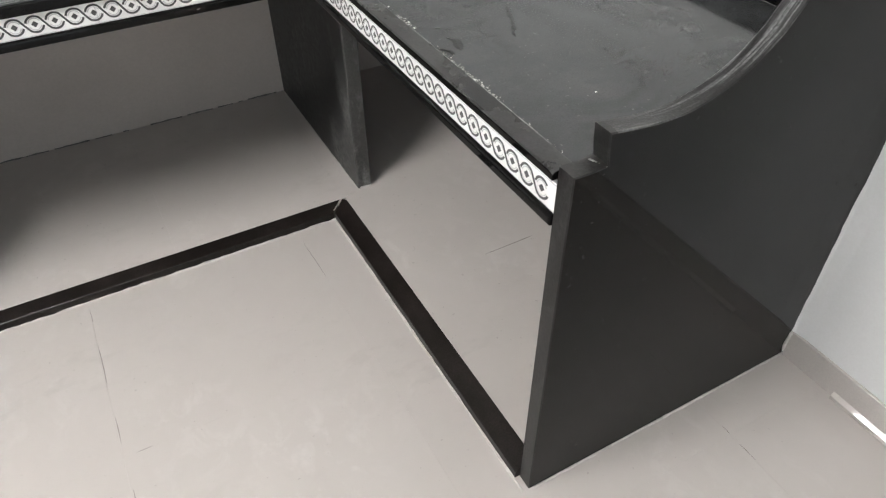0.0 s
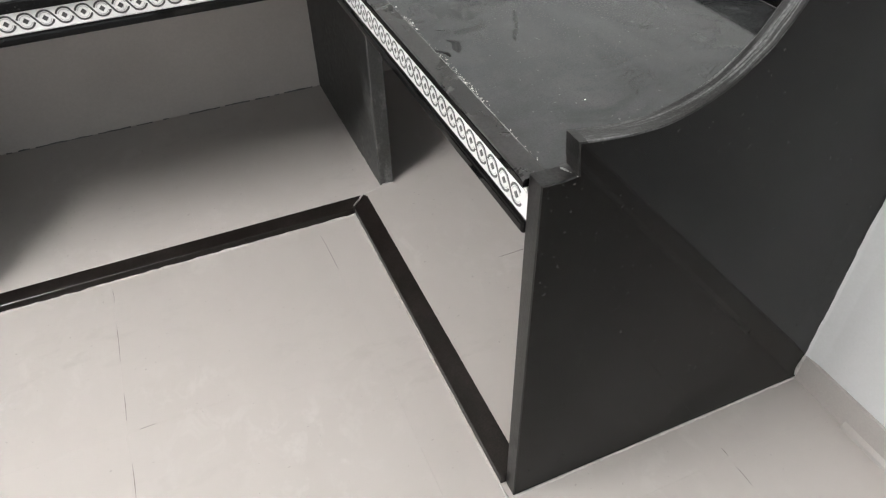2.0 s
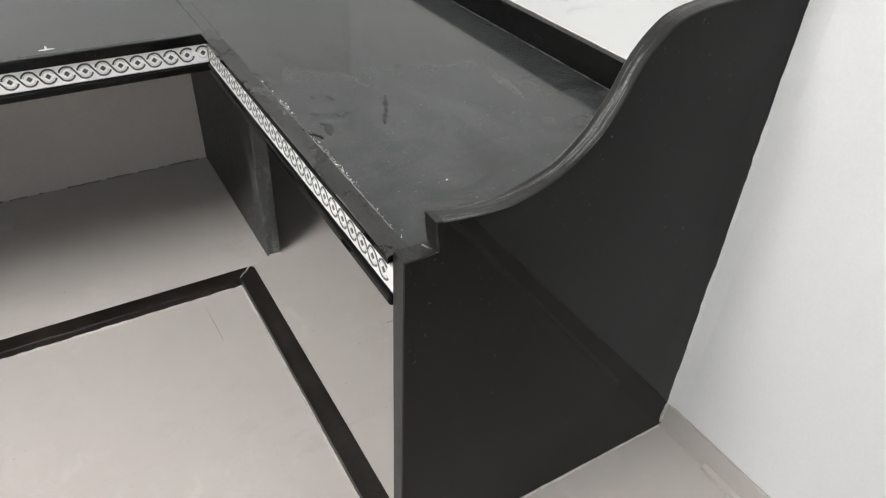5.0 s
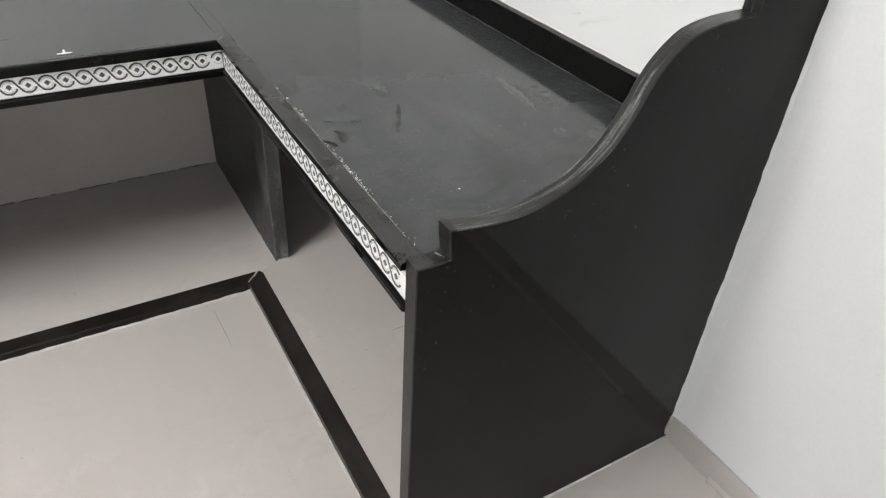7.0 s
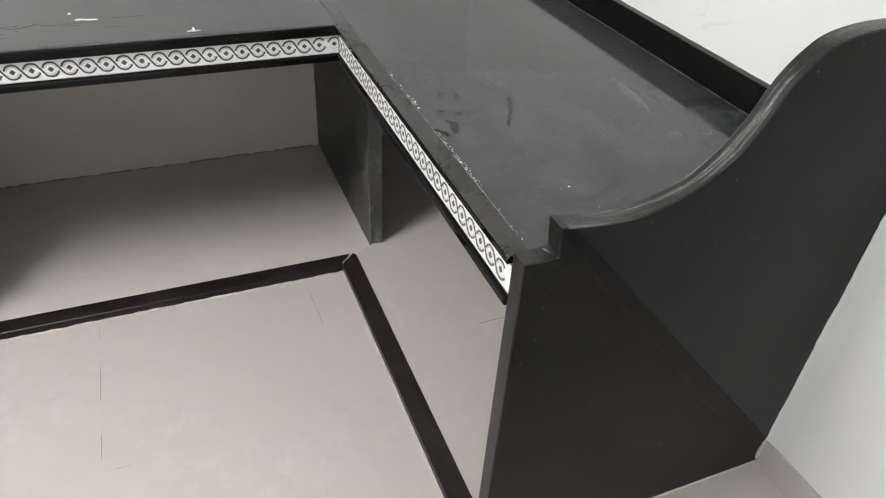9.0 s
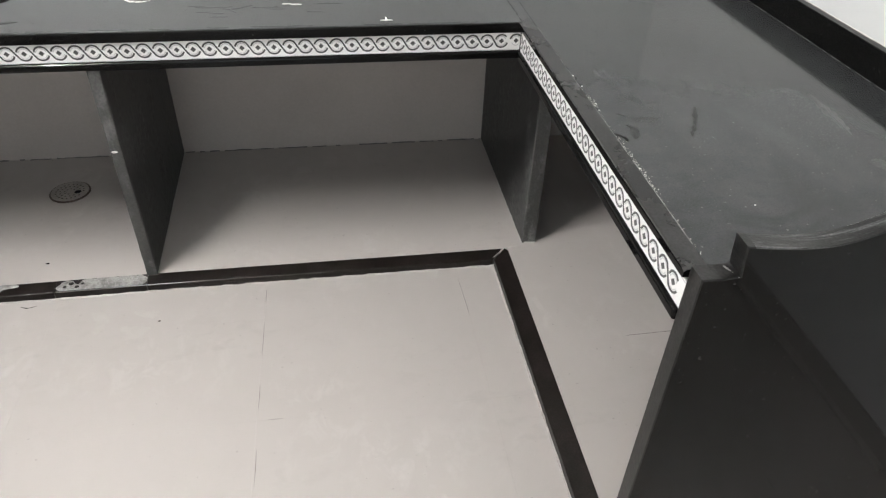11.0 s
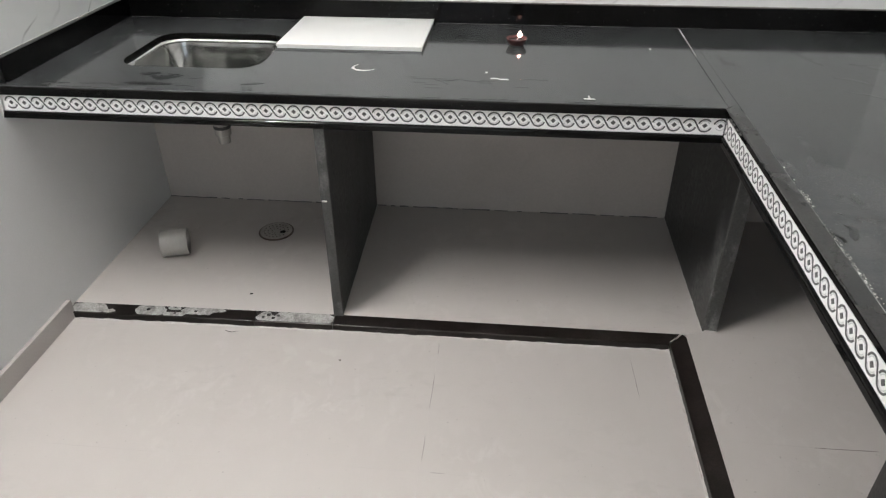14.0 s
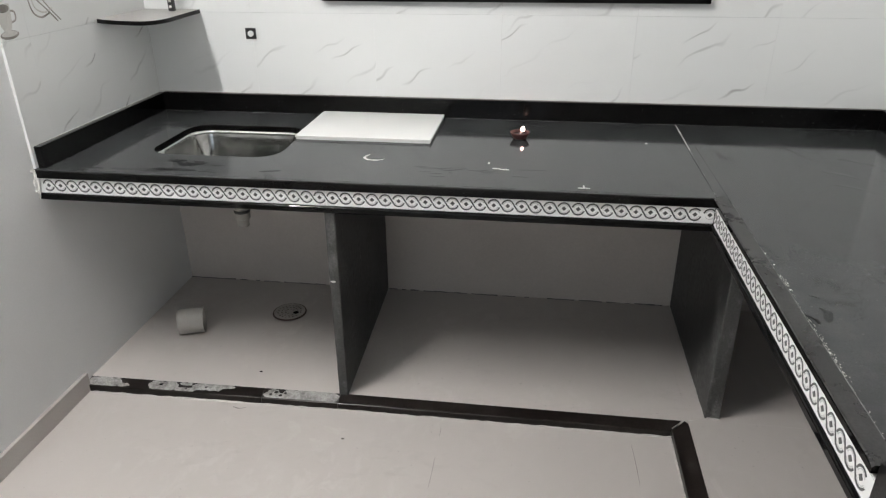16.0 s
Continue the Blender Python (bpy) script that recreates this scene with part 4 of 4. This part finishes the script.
rough_bead("grout_line_panel", (SIDE, PANEL_OUT - 0.002, 0), (W_EAST - 0.01, PANEL_OUT - 0.002, 0), 0.004, 0.004, 1)
rough_bead("grout_line_kerb_long", (0.0, KF - 0.022, 0), (1.2, KF - 0.002, 0), 0.004, 0.005, 2)
rough_bead("grout_line_kerb_mid", (1.2, KF - 0.002, 0), (2.096, KF - 0.002, 0), 0.004, 0.005, 12)
rough_bead("grout_line_kerb_short", (2.099, -0.83, 0), (2.102, PANEL_OUT, 0), 0.004, 0.005, 3)
rough_bead("grout_line_mitre", (2.098, -0.831, PLINTH), (2.141, KB, PLINTH), 0.0035, 0.002, 4)
rough_bead("grout_line_corner", (2.141, KB, PLINTH), (2.225, -0.765, PLINTH), 0.002, 0.001, 5)
rough_bead("grout_line_divider_a", (0.985, -0.79, PLINTH), (0.961, 0.0, PLINTH), 0.003, 0.004, 6)
rough_bead("grout_line_divider_b", (2.215, -0.76, PLINTH), (2.215, 0.0, PLINTH), 0.003, 0.004, 7)
rough_bead("grout_line_divider_c", (2.222, -0.764, PLINTH), (2.266, -0.764, PLINTH), 0.004, 0.006, 8)
rough_bead("grout_line_back", (0.0, 0.002, PLINTH), (2.225, 0.002, PLINTH), 0.004, 0.004, 9, 0.2)
rough_bead("grout_line_strip", (2.1490, PANEL_IN, TOP + 0.0012), (2.1490, -0.86, TOP + 0.0012), 0.0014, 0.0009, 10, 0.22)
rough_bead("grout_line_upstand_back", (WEST_FACE, -0.006, 0.926), (EAST_FACE, -0.006, 0.926), 0.002, 0.002, 21)
rough_bead("grout_line_upstand_west", (WEST_FACE + 0.002, -0.80, 0.922), (WEST_FACE + 0.002, -0.01, 0.922), 0.0015, 0.0015, 22)
rough_bead("grout_line_slab", (2.1190, -0.79, TOP - 0.0003), (2.1240, -0.36, TOP - 0.0003), 0.0014, 0.0009, 11, 0.45)
rough_bead("grout_line_slab_back", (2.1240, -0.36, TOP - 0.0003), (2.1280, -0.03, TOP - 0.0003), 0.0026, 0.0010, 13, 0.0)
rough_bead("grout_line_foot_east", (EAST_FACE - 0.0262, PANEL_IN, TOP), (EAST_FACE - 0.0262, -0.03, TOP), 0.0008, 0.0006, 24, 0.2)
rough_bead("grout_line_foot_back", (WEST_FACE + 0.03, -0.0272, TOP), (EAST_FACE - 0.03, -0.0272, TOP), 0.0007, 0.0005, 25, 0.2)
rough_bead("grout_line_upstand_east", (EAST_FACE - 0.002, PANEL_IN, 0.924), (EAST_FACE - 0.002, -0.01, 0.924), 0.002, 0.002, 23)

# ragged plaster fillet where the panel meets the painted wall
bm = bmesh.new()
rows = []
for i in range(71):
    z = 0.089 + (1.262 - 0.089) * i / 70
    w = 0.0095 + 0.005 * noise.noise((z * 9, 1.7, 0)) + 0.004 * noise.noise((z * 42, 4.1, 0))
    rows.append([bm.verts.new((W_EAST - w, PANEL_OUT - 0.0008, z)), bm.verts.new((W_EAST - 0.6 * w, PANEL_OUT - 0.008, z)), bm.verts.new((W_EAST, PANEL_OUT - 0.045, z))])
for r, q in zip(rows, rows[1:]):
    for k in range(2):
        bm.faces.new((r[k], r[k + 1], q[k + 1], q[k]))
structure("trim_panel", bm, PAINT, "ragged white plaster fillet between panel and wall", "plaster fillet")
crumb((W_EAST - 0.013, PANEL_OUT - 0.003, 0.020), (0.006, 0.004, 0.030), 400, GROUT, "pale cement lump at the foot of the granite panel", "plaster_lump")
crumb((W_EAST - 0.012, PANEL_OUT - 0.004, 0.062), (0.004, 0.004, 0.018), 401, GROUT, "pale cement lump at the foot of the granite panel", "plaster_lump")
for k in range(6):
    crumb((2.166 + 0.002 * k, PANEL_OUT + 0.028 - 0.005 * k, 0.8603), (0.0025, 0.0032, 0.0007), 402 + k, GROUT_GREY, "small grey cement crumb in the notch of the panel")

# ---- patterned border tiles on the worktop front ----
PERIOD, FZ0, FZ1 = 0.0414, 0.7690, 0.8235
FMID = (FZ0 + FZ1) / 2
R = 0.0178
over = [(R * math.cos(radians(a)), R * math.sin(radians(a))) for a in (164, 140, 114, 88, 64, 42)]
under = [(PERIOD + R * math.cos(radians(a)), R * math.sin(radians(a))) for a in (222, 244, 268, 294, 320, 344)]
strand_bm = ribbon_bm(spline(over + under, 3), 0.0048, 0.0010)
STRAND = mesh_of("strand", strand_bm, FRIEZE_INK)
STRAND_OVER = mesh_of("strand", ribbon_bm(spline(over, 3), 0.0048, 0.0010), FRIEZE_INK)
STRAND_UNDER = mesh_of("strand", ribbon_bm(spline([(u - PERIOD, v) for u, v in under], 3), 0.0048, 0.0010), FRIEZE_INK)
inner = [(0.74 * R * math.cos(radians(a)), 0.74 * R * math.sin(radians(a))) for a in (165, 130, 95, 60, 25)]
low = [(0.74 * R * math.cos(radians(a)), 0.74 * R * math.sin(radians(a))) for a in (345, 310, 275, 240, 205)]
SHADOW_LINE = mesh_of("inner_line", ribbon_bm(spline(low, 3), 0.0018, 0.0006, ribbon_bm(spline(inner, 3), 0.0018, 0.0006)), FRIEZE_SHADE)
bm = bmesh.new()
bmesh.ops.create_cone(bm, cap_ends=True, segments=4, radius1=0.0078, radius2=0.0060, depth=0.0012, matrix=pose(0, -0.0004, 0, 90, 0, 0))
LOZENGE = mesh_of("lozenge", bm, FRIEZE_INK)


def border(start, length, to_world, label, phase=0.0):
    """A run of border tiles, each with its rope pattern. to_world takes the run's own x to its place."""
    run = empty("border", label, "border tiles", kind="structure")
    tile_len = 0.3230
    x = start
    while x < start + length - 1e-4:
        end = min(x + tile_len, start + length)
        bm = box_bm(x + 0.0003, 0.0, FZ0, end - 0.0003, 0.010, FZ1, 0.0008)
        t = part("border_tile", bm, FRIEZE_WHITE, run)
        k = math.ceil((x - phase) / PERIOD)
        while phase + k * PERIOD < end:
            cx = phase + k * PERIOD
            last = cx + PERIOD + R > start + length
            pieces = [("lozenge", LOZENGE), ("inner_line", SHADOW_LINE), ("strand", STRAND_OVER if last else STRAND)]
            if cx - PERIOD < start:
                pieces.append(("strand", STRAND_UNDER))
            for name, me in pieces:
                o = new(name, me)
                o.parent = t
                o.location = (cx, 0, FMID)
            k += 1
        for zz in (FZ0 + 0.0022, FZ1 - 0.0016):
            o = part("border_line", box_bm(x + 0.001, -0.0006, zz - 0.0006, end - 0.001, 0.0002, zz + 0.0006), FRIEZE_SHADE, t)
        x = end
    run.matrix_world = to_world
    return run


border(0.0, 2.119, Matrix.Translation((0, -0.816, 0)), "white border tiles with a charcoal rope pattern", phase=0.0370)
border(0.0, 1.071, Matrix.Translation((2.119, -0.826, 0)) @ pose(0, 0, 0, 0, 0, -90), "white border tiles with a charcoal rope pattern, on the short arm", phase=0.0)

# ---- wall tiles over the worktop ----
def wall_tiles(owner, along, lo, hi, joints, place, rows, drop=None):
    for z0, z1 in zip(rows, rows[1:]):
        for a, b in zip(joints, joints[1:]):
            a2, b2 = max(a, lo), min(b, hi)
            if b2 - a2 < 0.01:
                continue
            bm = box_bm(a2 + 0.00015, -0.004, z0 + 0.0002, b2 - 0.00015, 0.004, z1 - 0.0002, 0.0002)
            o = part("tile", bm, MARBLE, owner)
            o.matrix_world = place
            o.parent = owner


north, west_l, east_l = (bpy.data.objects[k] for k in ("wall_north", "wall_lining_west", "wall_lining_east"))
ROWS_Z = [0.852, 1.245, 1.571, 1.897, 2.223]
wall_tiles(north, "x", WEST_FACE, EAST_FACE, [-0.045, 0.4525, 0.950, 1.4475, 1.945, 2.4425, 2.94], Matrix.Identity(4), ROWS_Z)
wall_tiles(west_l, "y", -0.818, -0.004, [-1.195, -0.6975, -0.20, 0.0], Matrix.Translation((WEST_FACE - 0.004, 0, 0)) @ pose(0, 0, 0, 0, 0, 90), ROWS_Z)
wall_tiles(east_l, "y", 0.004, 1.897, [0.0, 0.35, 0.8475, 1.345, 1.8425, 2.34], Matrix.Translation((EAST_FACE + 0.004, 0, 0)) @ pose(0, 0, 0, 0, 0, -90), ROWS_Z)

# printed tableware on the pale west tiles
dec = empty("printed_decor", "pale printed cup and cutlery picture on wall tiles", "tile picture")


def flat_on_west(points, width, mat, name, lift=0.0008):
    bm = ribbon_bm(spline(points, 6), width, lift)
    bmesh.ops.transform(bm, matrix=Matrix.Translation((WEST_FACE + 0.0002, 0, 0)) @ pose(0, 0, 0, 0, 0, 90), verts=bm.verts[:])
    return part(name, bm, mat, dec)


def print_on_west(outline, mat, name, lift):
    bm = prism_bm(outline, "x", WEST_FACE + 0.0001, WEST_FACE + lift)
    return part(name, bm, mat, dec)


def oval(cy, cz, ry, rz, n=20):
    return [(cy + ry * math.cos(2 * math.pi * k / n), cz + rz * math.sin(2 * math.pi * k / n)) for k in range(n)]


print_on_west(oval(-0.778, 1.262, 0.040, 0.013), DECOR, "saucer", 0.0004)
print_on_west(oval(-0.778, 1.265, 0.034, 0.008), DECOR_PALE, "saucer_well", 0.0007)
print_on_west(spline([(-0.812, 1.350), (-0.808, 1.300), (-0.795, 1.275), (-0.780, 1.268), (-0.766, 1.275), (-0.756, 1.300), (-0.752, 1.350)], 4), DECOR_PALE, "cup", 0.0010)
print_on_west(oval(-0.782, 1.338, 0.026, 0.012), DECOR, "cup_mouth", 0.0013)
flat_on_west([(-0.755, 1.330), (-0.736, 1.324), (-0.738, 1.302), (-0.760, 1.296)], 0.006, DECOR, "cup_handle")
flat_on_west([(-0.665, 1.36), (-0.655, 1.315), (-0.62, 1.295), (-0.575, 1.305)], 0.006, DECOR, "cord")
flat_on_west([(-0.650, 1.36), (-0.640, 1.325), (-0.60, 1.308), (-0.56, 1.318)], 0.005, DECOR_PALE, "cord")
flat_on_west([(-0.64, 1.36), (-0.59, 1.318), (-0.545, 1.275)], 0.005, DECOR, "spoon")
flat_on_west([(-0.61, 1.36), (-0.57, 1.315), (-0.53, 1.278)], 0.005, DECOR, "spoon")

# ---- floor and plinth tiles ----
floor_ob, plinth_ob = bpy.data.objects["floor"], bpy.data.objects["plinth"]
PITCH = 0.643
xs = [0.0] + [0.044 + PITCH * k for k in range(5)] + [W_EAST]
ys = [-0.767 - PITCH * k for k in range(8)]
for xa, xb in zip(xs, xs[1:]):
    for yb, ya in zip(ys, ys[1:]):
        ya, yb2 = max(ya, Y_SOUTH), min(yb, -0.80 if xa < 2.1 else yb)
        part("tile", box_bm(xa + 0.00012, ya + 0.00012, -0.006, xb - 0.00012, yb2 - 0.00012, 0.0, 0.0), FLOOR_TILE, floor_ob)
for x_lo, x_hi, y_lo, y_hi, jx, jy in ((0.0, 2.157, -0.786, 0.004, [0.0, 0.317, 0.960, 1.603, 2.157], [-0.7872, -0.165, 0.004]),
                                       (2.157, W_EAST, PANEL_IN, 0.004, [2.157, 2.80, W_EAST], [PANEL_IN, -1.250, -0.774, -0.131, 0.004])):
    for xa, xb in zip(jx, jx[1:]):
        for ya, yb in zip(jy, jy[1:]):
            part("tile", box_bm(xa + 0.00010, ya + 0.00010, PLINTH - 0.006, xb - 0.00010, yb - 0.00010, PLINTH, 0.0), FLOOR_TILE, plinth_ob)
part("tile_wedge", prism_bm([(0.0, -0.7874), (0.0, -0.8068), (1.18, -0.7874)], "z", PLINTH - 0.006, PLINTH), FLOOR_TILE, plinth_ob)
